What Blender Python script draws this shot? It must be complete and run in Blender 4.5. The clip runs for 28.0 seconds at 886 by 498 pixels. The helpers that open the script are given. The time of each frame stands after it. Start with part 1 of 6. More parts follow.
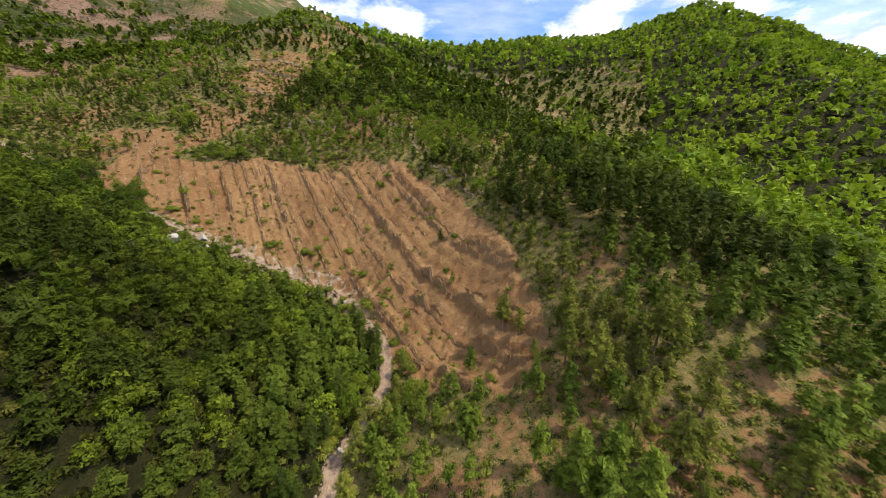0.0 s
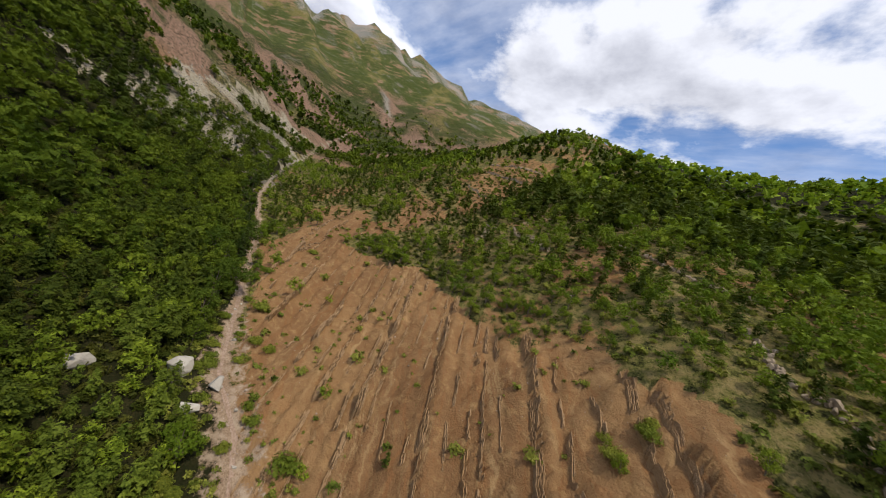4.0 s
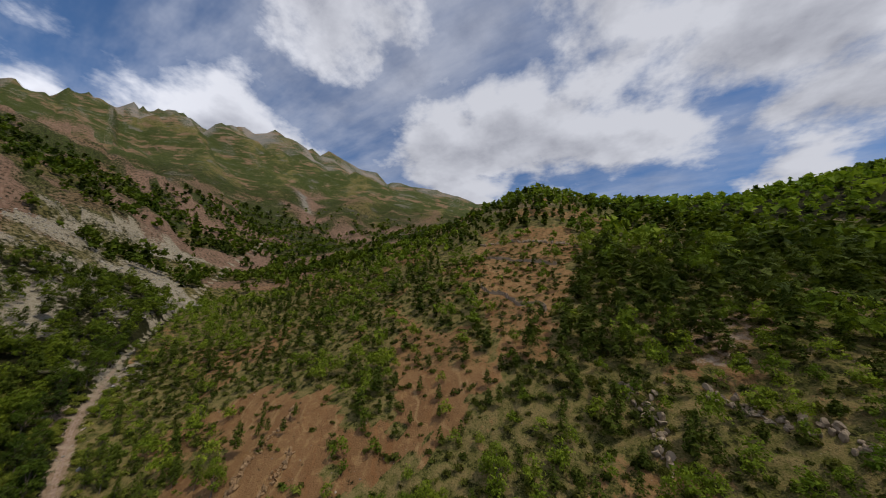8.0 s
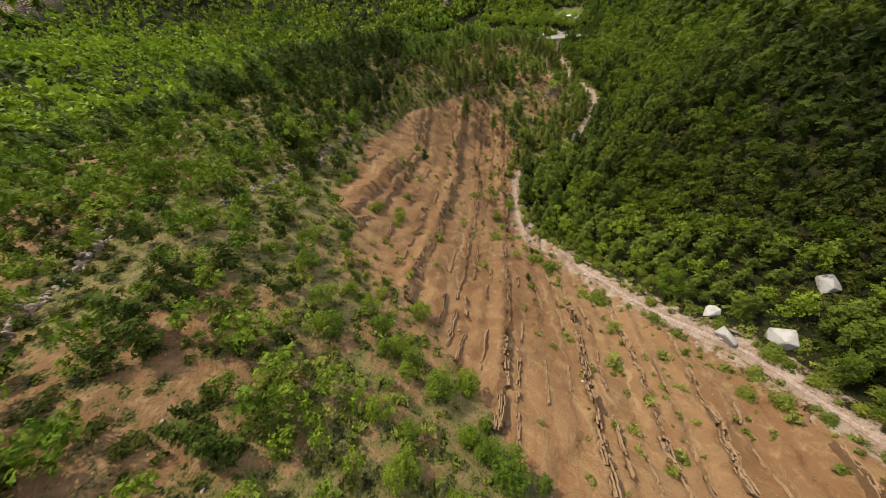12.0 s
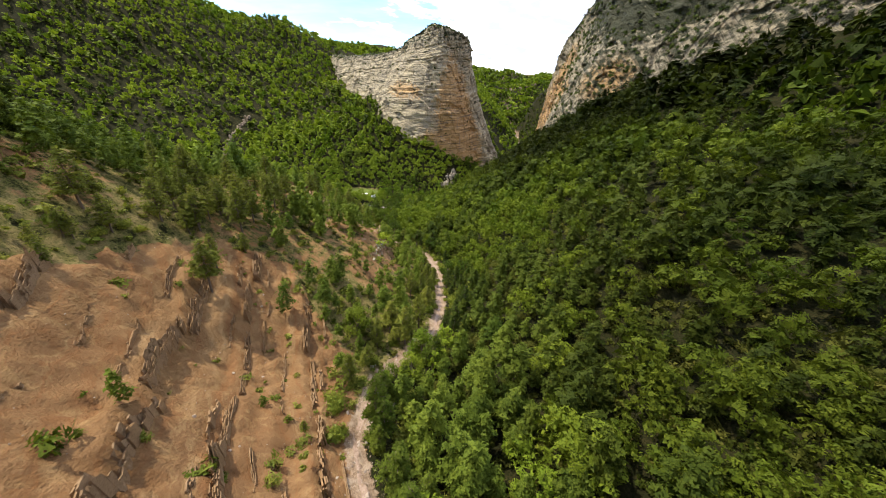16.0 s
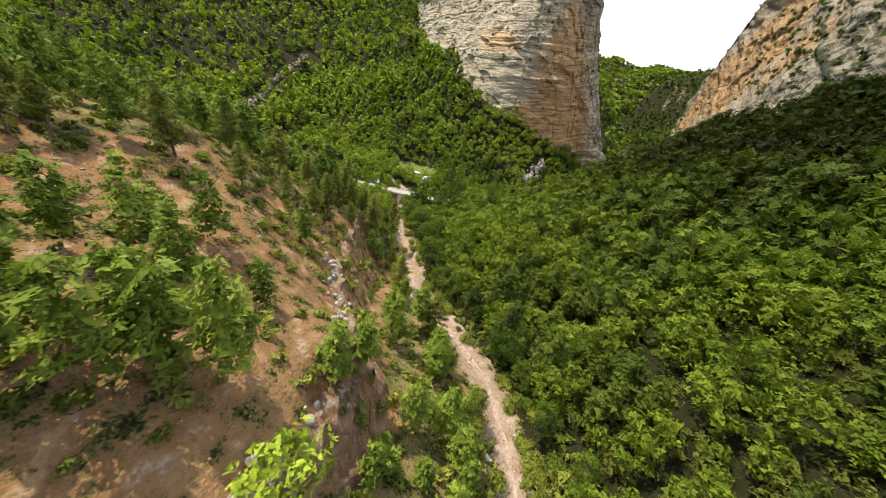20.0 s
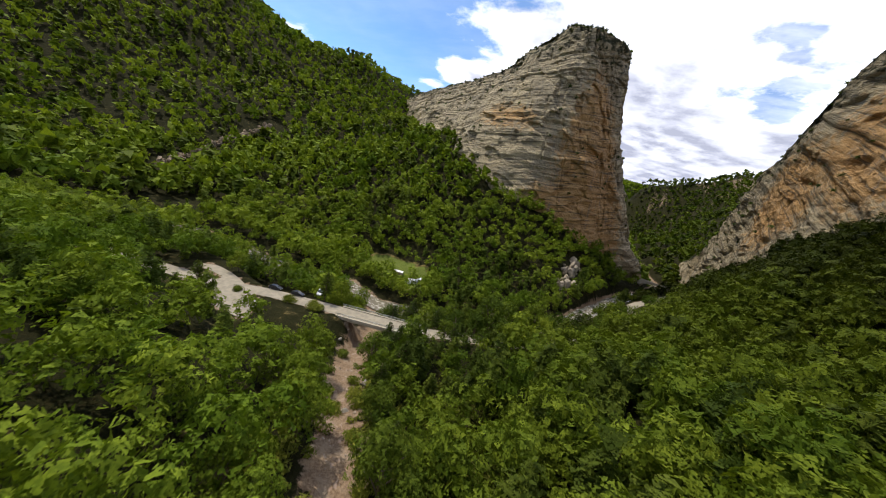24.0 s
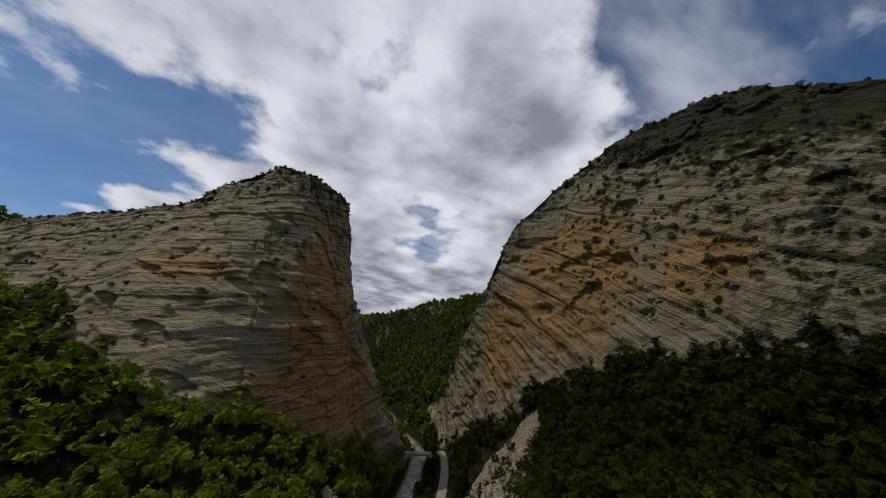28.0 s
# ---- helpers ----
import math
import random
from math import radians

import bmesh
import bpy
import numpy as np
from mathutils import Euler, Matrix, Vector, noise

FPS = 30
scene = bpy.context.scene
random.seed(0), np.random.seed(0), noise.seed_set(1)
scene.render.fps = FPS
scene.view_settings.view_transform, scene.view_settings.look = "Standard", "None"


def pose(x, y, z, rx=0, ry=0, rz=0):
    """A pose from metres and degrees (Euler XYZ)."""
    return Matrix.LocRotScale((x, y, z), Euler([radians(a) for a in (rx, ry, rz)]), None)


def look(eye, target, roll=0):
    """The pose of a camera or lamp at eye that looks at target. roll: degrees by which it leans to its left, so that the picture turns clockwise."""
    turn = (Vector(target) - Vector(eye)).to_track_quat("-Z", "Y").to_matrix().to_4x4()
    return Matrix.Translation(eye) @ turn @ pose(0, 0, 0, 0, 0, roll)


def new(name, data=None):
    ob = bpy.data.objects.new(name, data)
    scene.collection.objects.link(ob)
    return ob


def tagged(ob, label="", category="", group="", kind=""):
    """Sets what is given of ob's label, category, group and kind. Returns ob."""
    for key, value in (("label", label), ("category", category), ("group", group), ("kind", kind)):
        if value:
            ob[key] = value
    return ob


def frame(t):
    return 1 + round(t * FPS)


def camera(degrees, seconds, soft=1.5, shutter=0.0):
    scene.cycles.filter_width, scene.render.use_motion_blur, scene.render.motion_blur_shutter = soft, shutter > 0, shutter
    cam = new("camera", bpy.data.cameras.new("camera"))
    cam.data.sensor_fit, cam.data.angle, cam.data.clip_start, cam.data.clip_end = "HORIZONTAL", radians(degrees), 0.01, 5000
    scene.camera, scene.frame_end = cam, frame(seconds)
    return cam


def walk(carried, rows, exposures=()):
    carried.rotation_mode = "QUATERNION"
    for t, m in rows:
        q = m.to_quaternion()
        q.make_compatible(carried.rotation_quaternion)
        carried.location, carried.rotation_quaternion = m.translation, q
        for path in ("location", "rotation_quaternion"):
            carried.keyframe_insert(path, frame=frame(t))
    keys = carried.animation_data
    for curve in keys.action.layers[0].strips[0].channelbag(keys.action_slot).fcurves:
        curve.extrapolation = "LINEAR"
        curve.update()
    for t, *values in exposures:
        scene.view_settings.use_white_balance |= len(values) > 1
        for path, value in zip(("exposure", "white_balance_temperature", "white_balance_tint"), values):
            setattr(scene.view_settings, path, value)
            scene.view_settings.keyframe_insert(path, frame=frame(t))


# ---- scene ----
cam = camera(109.6, 28.0, soft=1.0, shutter=0.10)
METRES, EYE, TILT, LEAN, TURN = 800.0, 150.0, -14.0, -2.0, 0.0
ROWS = [
    (0.0, 0.0, 0.0, 0.0, -0.0, 0.0, 0.0),
    (0.5, -0.0006, 0.0202, 0.0071, 3.0, 0.43, -2.32),
    (1.0, -0.0018, 0.041, 0.0139, 7.17, 1.02, -3.53),
    (1.5, -0.004, 0.0615, 0.0207, 13.22, 2.5, -4.92),
    (2.0, -0.0079, 0.0812, 0.0273, 19.28, 5.11, -8.38),
    (2.5, -0.0137, 0.0998, 0.0345, 24.13, 7.84, -12.78),
    (3.0, -0.0215, 0.1168, 0.0422, 27.36, 10.43, -17.35),
    (3.5, -0.0309, 0.1318, 0.0504, 30.39, 12.04, -21.28),
    (4.0, -0.0414, 0.1454, 0.059, 34.27, 13.24, -25.04),
    (4.5, -0.0531, 0.1574, 0.0674, 38.57, 14.21, -28.51),
    (6.5, -0.1107, 0.1849, 0.0941, 42.71, 21.49, -35.39),
    (7.0, -0.1267, 0.1883, 0.1006, 37.75, 24.71, -28.74),
    (7.5, -0.1417, 0.1919, 0.1075, 33.52, 26.87, -19.57),
    (8.0, -0.1548, 0.1965, 0.1152, 28.57, 28.27, -7.55),
    (8.5, -0.1659, 0.202, 0.1236, 17.03, 28.95, 7.34),
    (9.0, -0.1738, 0.2092, 0.1332, -0.89, 24.62, 23.68),
    (9.5, -0.177, 0.218, 0.1426, -23.71, 13.27, 38.38),
    (10.0, -0.1748, 0.2277, 0.1508, -52.74, -6.51, 48.2),
    (10.5, -0.1669, 0.2361, 0.1562, -85.51, -31.54, 50.84),
    (11.0, -0.1548, 0.2424, 0.1572, -114.57, -53.26, 44.21),
    (11.5, -0.1409, 0.246, 0.1536, -132.29, -64.45, 31.52),
    (13.5, -0.0927, 0.2354, 0.1036, -152.26, -64.52, 8.11),
    (14.0, -0.0833, 0.2277, 0.0879, -154.29, -56.46, 4.75),
    (14.5, -0.0745, 0.218, 0.0735, -156.06, -47.34, 2.09),
    (15.0, -0.0662, 0.2065, 0.0613, -158.78, -42.98, -1.09),
    (15.5, -0.0587, 0.1937, 0.051, -162.44, -42.13, -3.32),
    (16.0, -0.052, 0.1805, 0.0418, -165.56, -42.19, -3.91),
    (16.5, -0.0464, 0.1671, 0.0338, -167.59, -42.25, -3.63),
    (17.0, -0.0416, 0.1531, 0.0261, -168.51, -42.6, -2.99),
    (17.5, -0.0372, 0.1379, 0.018, -168.53, -43.42, -2.7),
    (18.0, -0.0325, 0.1219, 0.0086, -166.73, -44.35, -3.08),
    (18.5, -0.0277, 0.105, -0.0017, -162.61, -44.95, -3.67),
    (19.0, -0.0221, 0.088, -0.0125, -157.84, -45.5, -4.14),
    (19.5, -0.0152, 0.071, -0.0239, -153.69, -45.89, -4.7),
    (20.0, -0.0071, 0.0551, -0.0356, -150.23, -46.23, -5.85),
    (20.5, 0.0011, 0.0408, -0.0469, -147.88, -46.47, -7.03),
    (21.0, 0.0089, 0.0281, -0.0578, -147.01, -45.84, -8.1),
    (21.5, 0.0173, 0.0148, -0.0703, -146.79, -43.41, -8.69),
    (23.5, 0.0564, -0.0417, -0.1063, -149.49, -34.32, -10.23),
    (24.0, 0.0667, -0.0559, -0.1141, -152.77, -29.33, -9.99),
    (24.5, 0.0765, -0.0698, -0.1201, -159.19, -23.51, -9.59),
    (25.0, 0.0849, -0.0833, -0.1241, -169.49, -16.89, -9.22),
    (25.5, 0.0909, -0.0968, -0.1263, -180.94, -10.08, -7.23),
    (26.0, 0.0941, -0.1111, -0.1264, -189.9, -4.78, -4.85),
    (26.5, 0.0941, -0.1253, -0.1241, -194.12, -1.16, -4.86),
    (27.0, 0.0918, -0.1396, -0.1201, -196.23, 1.37, -6.43),
    (27.5, 0.0878, -0.1539, -0.1144, -198.2, 3.55, -9.6),
    (28.0, 0.0835, -0.1679, -0.1086, -200.7, 4.85, -12.7),
]
walk(cam, [(t, pose(0, 0, EYE, TILT, LEAN, TURN) @ pose(METRES * x, METRES * y, METRES * z, 90 + pitch, roll, yaw)) for t, x, y, z, yaw, pitch, roll in ROWS],
     [(0, 0.1), (2, 0.05), (3, -0.35), (4, -0.45), (7, -0.95), (8, -1.1), (9, -1.25), (10, -0.95), (11, -0.15), (14, 0.22), (17, 0.6), (19, 0.72), (21, 0.52), (24, -0.35), (25, -1.12), (26, -1.55), (28, -1.62)])

# ---- world, sun, exposure ----
SUN_DIR = Vector((0.52, -0.10, 0.84)).normalized()
world = bpy.data.worlds.new("sky")
scene.world = world
world.use_nodes = True


class Nodes:
    """Short hand for building a node tree."""

    def __init__(self, tree):
        self.tree = tree
        tree.nodes.clear()

    def add(self, kind, inputs=None, **props):
        node = self.tree.nodes.new(kind)
        for key, value in props.items():
            if key == "operation":
                node.operation = value
            elif key == "blend_type":
                node.blend_type = value
            elif key == "data_type":
                node.data_type = value
            elif key == "attribute_name":
                node.attribute_name = value
        for key, value in (inputs or {}).items():
            if isinstance(value, bpy.types.NodeSocket):
                self.tree.links.new(value, node.inputs[key])
            else:
                node.inputs[key].default_value = value
        return node

    def math(self, op, a, b=0.0, clamp=False):
        node = self.add("ShaderNodeMath", {0: a, 1: b}, operation=op)
        node.use_clamp = clamp
        return node.outputs[0]

    def noise(self, vec, scale, detail=4.0, rough=0.55, out="Fac"):
        return self.add("ShaderNodeTexNoise", {"Vector": vec, "Scale": scale, "Detail": detail, "Roughness": rough}).outputs[out]

    def mix(self, fac, a, b, mode="MIX"):
        node = self.add("ShaderNodeMix", data_type="RGBA", blend_type=mode)
        for key, value in ((0, fac), (6, a), (7, b)):
            if isinstance(value, bpy.types.NodeSocket):
                self.tree.links.new(value, node.inputs[key])
            else:
                node.inputs[key].default_value = value
        return node.outputs[2]

    def ramp(self, fac, lo, hi):
        node = self.add("ShaderNodeMapRange", {"Value": fac, "From Min": lo, "From Max": hi})
        node.interpolation_type = "SMOOTHSTEP"
        return node.outputs[0]

    def vec(self, op, a, b):
        return self.add("ShaderNodeVectorMath", {0: a, 1: b}, operation=op).outputs[0]


def rgb(r, g, b):
    return (r, g, b, 1.0)


def build_sky():
    n = Nodes(world.node_tree)
    sky = n.add("ShaderNodeTexSky")
    sky.sky_type, sky.sun_disc = "NISHITA", False
    sky.sun_elevation = math.asin(SUN_DIR.z)
    sky.sun_rotation = math.atan2(SUN_DIR.x, SUN_DIR.y)
    sky.altitude, sky.air_density, sky.dust_density = 900, 1.0, 0.6
    way = n.add("ShaderNodeTexCoord").outputs["Generated"]
    parts = n.add("ShaderNodeSeparateXYZ", {0: way})
    high = n.math("MAXIMUM", n.math("ADD", parts.outputs[2], 0.16), 0.05)
    flat = n.add("ShaderNodeCombineXYZ", {0: n.math("DIVIDE", parts.outputs[0], high), 1: n.math("DIVIDE", parts.outputs[1], high), 2: 0.3}).outputs[0]
    big = n.noise(flat, 1.15, 2.0, 0.5)
    puffs = n.noise(n.vec("ADD", flat, (3.1, 1.7, 0.0)), 2.3, 8.0, 0.56)
    wisps = n.noise(n.vec("MULTIPLY", flat, (0.6, 1.5, 1.0)), 1.3, 6.0, 0.6)
    cover = n.math("ADD", n.math("MULTIPLY", big, 0.55), n.math("MULTIPLY", puffs, 0.6))
    # thinner cloud to the south-east, thicker to the south and north-west
    toward = n.add("ShaderNodeVectorMath", {0: way, 1: (0.80, -0.60, 0.0)}, operation="DOT_PRODUCT").outputs["Value"]
    south = n.add("ShaderNodeVectorMath", {0: way, 1: (-0.45, -0.89, 0.0)}, operation="DOT_PRODUCT").outputs["Value"]
    cover = n.math("ADD", cover, n.math("MULTIPLY", n.ramp(south, 0.45, 0.9), 0.15))
    cover = n.math("SUBTRACT", cover, n.math("MULTIPLY", n.ramp(toward, 0.45, 0.95), 0.13))
    dense = n.ramp(cover, 0.52, 0.62)
    thin = n.math("MULTIPLY", n.ramp(wisps, 0.36, 0.68), 0.62)
    thin = n.math("MULTIPLY", thin, n.math("SUBTRACT", 1.0, n.math("MULTIPLY", n.ramp(toward, 0.25, 0.75), 0.85)))
    amount = n.math("MAXIMUM", dense, thin)
    # lit and shaded sides of the heaps, by the cover a little way towards the sun
    puffs_on = n.noise(n.vec("ADD", flat, (3.1 + 0.09, 1.7 - 0.05, 0.0)), 2.3, 8.0, 0.56)
    relief = n.math("SUBTRACT", puffs, puffs_on)
    belly = n.ramp(cover, 0.60, 0.78)
    shade = n.math("SUBTRACT", n.math("ADD", n.math("MULTIPLY", belly, 0.75), 0.12), n.math("MULTIPLY", relief, 3.2), True)
    grey = n.mix(shade, rgb(17.0, 17.4, 19.2), rgb(5.4, 5.7, 7.2))
    clear = n.mix(1.0, sky.outputs[0], rgb(1.75, 2.35, 2.95), "MULTIPLY")
    # the clouds stand brighter towards the sun's half of the sky
    bright = n.math("ADD", 0.95, n.math("MULTIPLY", n.ramp(south, -0.4, 0.9), 0.68))
    grey = n.mix(1.0, grey, n.add("ShaderNodeCombineXYZ", {0: bright, 1: bright, 2: bright}).outputs[0], "MULTIPLY")
    col = n.mix(amount, clear, grey)
    back = n.add("ShaderNodeBackground", {"Color": col, "Strength": 0.080})
    out = n.add("ShaderNodeOutputWorld", {0: back.outputs[0]})


build_sky()
sun = new("sun", bpy.data.lights.new("sun", "SUN"))
sun.data.energy, sun.data.angle, sun.data.color = 5.0, radians(0.6), (1.0, 0.92, 0.76)
sun.matrix_world = look(SUN_DIR * 900, (0, 0, 0))


# ---- small tools ----
def vnoise(x, y, seed=0):
    """Smooth lattice noise in -1..1 for arrays."""
    xi, yi = np.floor(x).astype(np.int64), np.floor(y).astype(np.int64)
    fx, fy = x - xi, y - yi
    fx, fy = fx * fx * (3 - 2 * fx), fy * fy * (3 - 2 * fy)

    def corner(a, b):
        v = (a * 374761393 + b * 668265263 + seed * 1442695041) & 0xFFFFFFFF
        v = ((v ^ (v >> 13)) * 1274126177) & 0xFFFFFFFF
        return ((v ^ (v >> 16)) & 0xFFFF) / 32767.5 - 1

    lo = corner(xi, yi) * (1 - fx) + corner(xi + 1, yi) * fx
    hi = corner(xi, yi + 1) * (1 - fx) + corner(xi + 1, yi + 1) * fx
    return lo * (1 - fy) + hi * fy


def fbm(x, y, octaves=4, seed=0, gain=0.5):
    total, amp = 0.0, 1.0
    for k in range(octaves):
        total = total + amp * vnoise(x * 2 ** k + 17.3 * k, y * 2 ** k - 9.1 * k, seed + k)
        amp *= gain
    return total


def smooth(a, lo, hi):
    s = np.clip((a - lo) / (hi - lo), 0, 1)
    return s * s * (3 - 2 * s)


def line_distance(x, y, line):
    """Distance of arrays of places to a line in plan, the height of the line there, and the way along it."""
    best, height, along, run = np.full(np.shape(x), 1e9), np.zeros(np.shape(x)), np.zeros(np.shape(x)), 0.0
    for (ax, ay, az), (bx, by, bz) in zip(line, line[1:]):
        ux, uy = bx - ax, by - ay
        size = math.hypot(ux, uy)
        s = np.clip(((x - ax) * ux + (y - ay) * uy) / size ** 2, 0, 1)
        d = np.hypot(x - ax - s * ux, y - ay - s * uy)
        near = d < best
        best = np.where(near, d, best)
        height = np.where(near, az + s * (bz - az), height)
        along = np.where(near, run + s * size, along)
        run += size
    return best, height, along


def resample(line, step):
    out = []
    for a, b in zip(line, line[1:]):
        a, b = np.array(a, float), np.array(b, float)
        k = max(1, int(np.hypot(*(b - a)[:2]) / step))
        out += [a + (b - a) * i / k for i in range(k)]
    out.append(np.array(line[-1], float))
    return out


def inside(x, y, ring):
    hit = np.zeros(np.shape(x), bool)
    for (ax, ay), (bx, by) in zip(ring, ring[1:] + ring[:1]):
        hit ^= ((ay > y) != (by > y)) & (x < (bx - ax) * (y - ay) / (by - ay + 1e-12) + ax)
    return hit


def ragged(x, y, ring, far=4.0):
    """Like inside, with an uneven outline."""
    return inside(x + far * fbm(x / 13, y / 13, 3, 101), y + far * fbm(x / 13, y / 13, 3, 107), ring)


def mesh_from(name, verts, faces, colours=None, smooth_faces=True):
    """A mesh from arrays of vertices and of quads or triangles, with one colour layer."""
    verts, faces = np.asarray(verts, np.float32), np.asarray(faces, np.int32)
    me = bpy.data.meshes.new(name)
    n, k = faces.shape
    me.vertices.add(len(verts))
    me.vertices.foreach_set("co", verts.ravel())
    me.loops.add(n * k)
    me.loops.foreach_set("vertex_index", faces.ravel())
    me.polygons.add(n)
    me.polygons.foreach_set("loop_start", np.arange(0, n * k, k, dtype=np.int32))
    me.polygons.foreach_set("use_smooth", np.full(n, smooth_faces))
    if colours is not None:
        layer = me.attributes.new("zone", "FLOAT_COLOR", "POINT")
        layer.data.foreach_set("color", np.asarray(colours, np.float32).ravel())
    me.update(calc_edges=True)
    return me


def grid_faces(rows, cols):
    i = np.arange(rows * cols).reshape(rows, cols)
    return np.stack([i[:-1, :-1], i[:-1, 1:], i[1:, 1:], i[1:, :-1]], -1).reshape(-1, 4)


# ---- the lie of the land: valley, road and ridge lines ----
CREEK = [(-800, 560, 380), (-600, 400, 275), (-440, 300, 212), (-345, 240, 178), (-298, 218, 160), (-250, 206, 142), (-200, 188, 131), (-155, 172, 118), (-130, 163, 111), (-110, 163, 106),
         (-92, 158, 99), (-66, 152, 92), (-52, 149, 89), (-38, 137, 85), (-21, 114, 79), (-18, 96, 75), (-21, 84, 73), (-27, 70, 71), (-25, 50, 67), (-18, 20, 58), (-13, 4, 55),
         (-4, -10, 53), (5, -17, 51.5), (30, -36, 45), (66, -84, 32), (91, -118, 19), (101, -136, 13), (108, -153, 8), (118, -172, 4)]
RIVER = [(900, -20, 60), (600, -90, 35), (400, -140, 18), (260, -160, 9), (180, -176, 5), (150, -190, 4), (125, -184, 3), (90, -205, 2.5), (55, -232, 2), (40, -258, 1.5),
         (25, -297, 1), (1, -359, 0), (-30, -420, -1), (-56, -480, -2), (-58, -560, -3), (-62, -680, -4), (-58, -820, -6), (-48, -1100, -10), (-30, -1300, -12), (0, -1700, -15)]
ROAD = [(260, -95, 24), (190, -112, 21), (150, -126, 20), (136, -134, 20), (112, -143, 20), (92, -150, 19.5), (60, -175, 17.5), (32, -212, 15), (20, -227, 14.5), (11, -240, 14.2), (5, -255, 14),
        (3, -270, 14), (2, -286, 13.5), (3, -299, 13.2), (-6, -320, 12.5), (-20, -345, 12), (-36, -376, 11.5), (-50, -405, 10.5), (-60, -430, 9.5), (-66, -450, 9)]
LINES = [
    # spur east of the creek, up to the wooded knob
    [(90, -85, 34), (78, -40, 62), (70, 0, 88), (75, 40, 102), (72, 85, 122), (64, 115, 134), (40, 160, 146), (0, 190, 151), (-30, 210, 158), (-58, 245, 177), (-92, 285, 200),
     (-125, 330, 226), (-155, 370, 251), (-185, 420, 298), (-205, 480, 340), (-203, 559, 384)],
    # rim of the bluff over the creek
    [(52, -35, 62), (38, -10, 68), (15, 14, 78), (8, 45, 80), (12, 80, 86), (12, 112, 92)],
    # west flank of the spur
    [(-215, 236, 161), (-205, 284, 190), (-202, 318, 218), (-235, 330, 228), (-260, 420, 285)],
    # skyline to the north and east
    [(-203, 559, 384), (-101, 693, 398), (36, 799, 418), (183, 830, 450), (322, 840, 445), (500, 866, 500), (574, 819, 536), (750, 790, 480), (904, 720, 395), (1033, 528, 285),
     (1000, 300, 130)],
    [(600, 640, 395), (690, 690, 420), (745, 640, 360), (860, 600, 320)],
    [(-118, 500, 318), (-105, 560, 330)],
    # ravine east of the spur
    [(40, 560, 290), (97, 469, 247), (150, 412, 200), (225, 300, 158), (290, 200, 105), (330, 100, 68), (345, -20, 36), (335, -125, 18)],
    [(269, 431, 205), (452, 460, 290), (567, 678, 432)],
    # wooded slope west of the creek
    [(-310, 130, 183), (-237, 150, 140), (-171, 130, 122), (-116, 95, 114), (-82, 62, 104), (-80, -5, 104), (-66, -55, 96), (-40, -120, 78), (-14, -201, 58), (-12, -259, 40),
     (-35, -330, 20)],
    [(-437, 195, 238), (-626, 185, 340), (-807, 337, 405), (-1000, 480, 500)],
    # foot of the western rock wall and the ground behind it
    [(-300, -60, 225), (-200, -100, 188), (-150, -122, 168), (-110, -138, 143), (-80, -160, 120), (-74, -200, 110), (-73, -266, 98), (-72, -320, 80), (-71, -390, 44), (-76, -448, 12)],
    [(-420, -20, 330), (-330, -110, 290), (-230, -170, 240), (-180, -250, 225), (-160, -340, 190), (-150, -430, 110), (-180, -620, 120), (-200, -780, 130)],
    # foot of the rock tower and the ground behind it
    [(-28, -520, 15), (8, -450, 30), (22, -424, 36), (30, -398, 38), (60, -362, 48), (85, -350, 56), (120, -345, 64), (165, -362, 84), (250, -462, 105), (357, -566, 120), (420, -640, 160)],
    [(60, -500, 110), (140, -460, 150), (260, -550, 150), (340, -640, 160), (453, -782, 203)],
    # meadow and eastern bank
    [(165, -228, 6), (128, -226, 6), (95, -238, 7)],
    [(60, -292, 18), (38, -345, 22), (18, -392, 26)],
    # slopes to the south-east
    [(320, -245, 30), (360, -289, 38), (574, -345, 110), (880, -500, 346)],
    [(453, -782, 203), (520, -740, 220), (580, -680, 252), (680, -660, 232), (740, -691, 232), (890, -640, 322), (880, -500, 346), (1200, -300, 440)],
    # south, beyond the gorge
    [(-700, -1200, 350), (-460, -1200, 272), (-330, -1200, 243), (-268, -1200, 208), (-185, -1200, 184), (-118, -1200, 168), (-94, -1196, 150)],
    [(30, -700, 112), (66, -800, 112), (70, -1200, 104), (180, -1500, 130)],
    [(-1500, -3000, 470), (-850, -3100, 380), (-500, -3200, 290), (-204, -3050, 276), (30, -3000, 264), (298, -3000, 282), (1200, -3000, 380)],
    # lower ground behind the skylines
    [(-60, 1010, 330), (200, 1150, 345), (450, 1150, 380), (700, 1060, 400), (960, 950, 330)],
    [(560, -900, 170), (700, -880, 175), (840, -860, 195), (980, -800, 225), (1080, -690, 260)],
    [(430, -1050, 150), (700, -1150, 170), (1000, -1050, 200)],
    [(1400, 860, 260), (1666, 666, 308), (1690, 358, 312), (1680, 122, 290), (1560, -120, 330), (1400, -260, 360)],
    # the bare mountain to the north-west
    [(-1725, 175, 835), (-1677, 562, 970), (-1598, 800, 1070), (-1467, 1046, 1055), (-1256, 1306, 1010), (-949, 1546, 920), (-500, 2100, 900)],
    # far land
    [(-3800, -3800, 300), (-4000, 0, 500), (-3800, 3800, 500), (0, 4000, 600), (3800, 3800, 500), (4000, 0, 400), (3800, -3800, 300), (0, -4200, 250), (-3800, -3800, 300)],
]


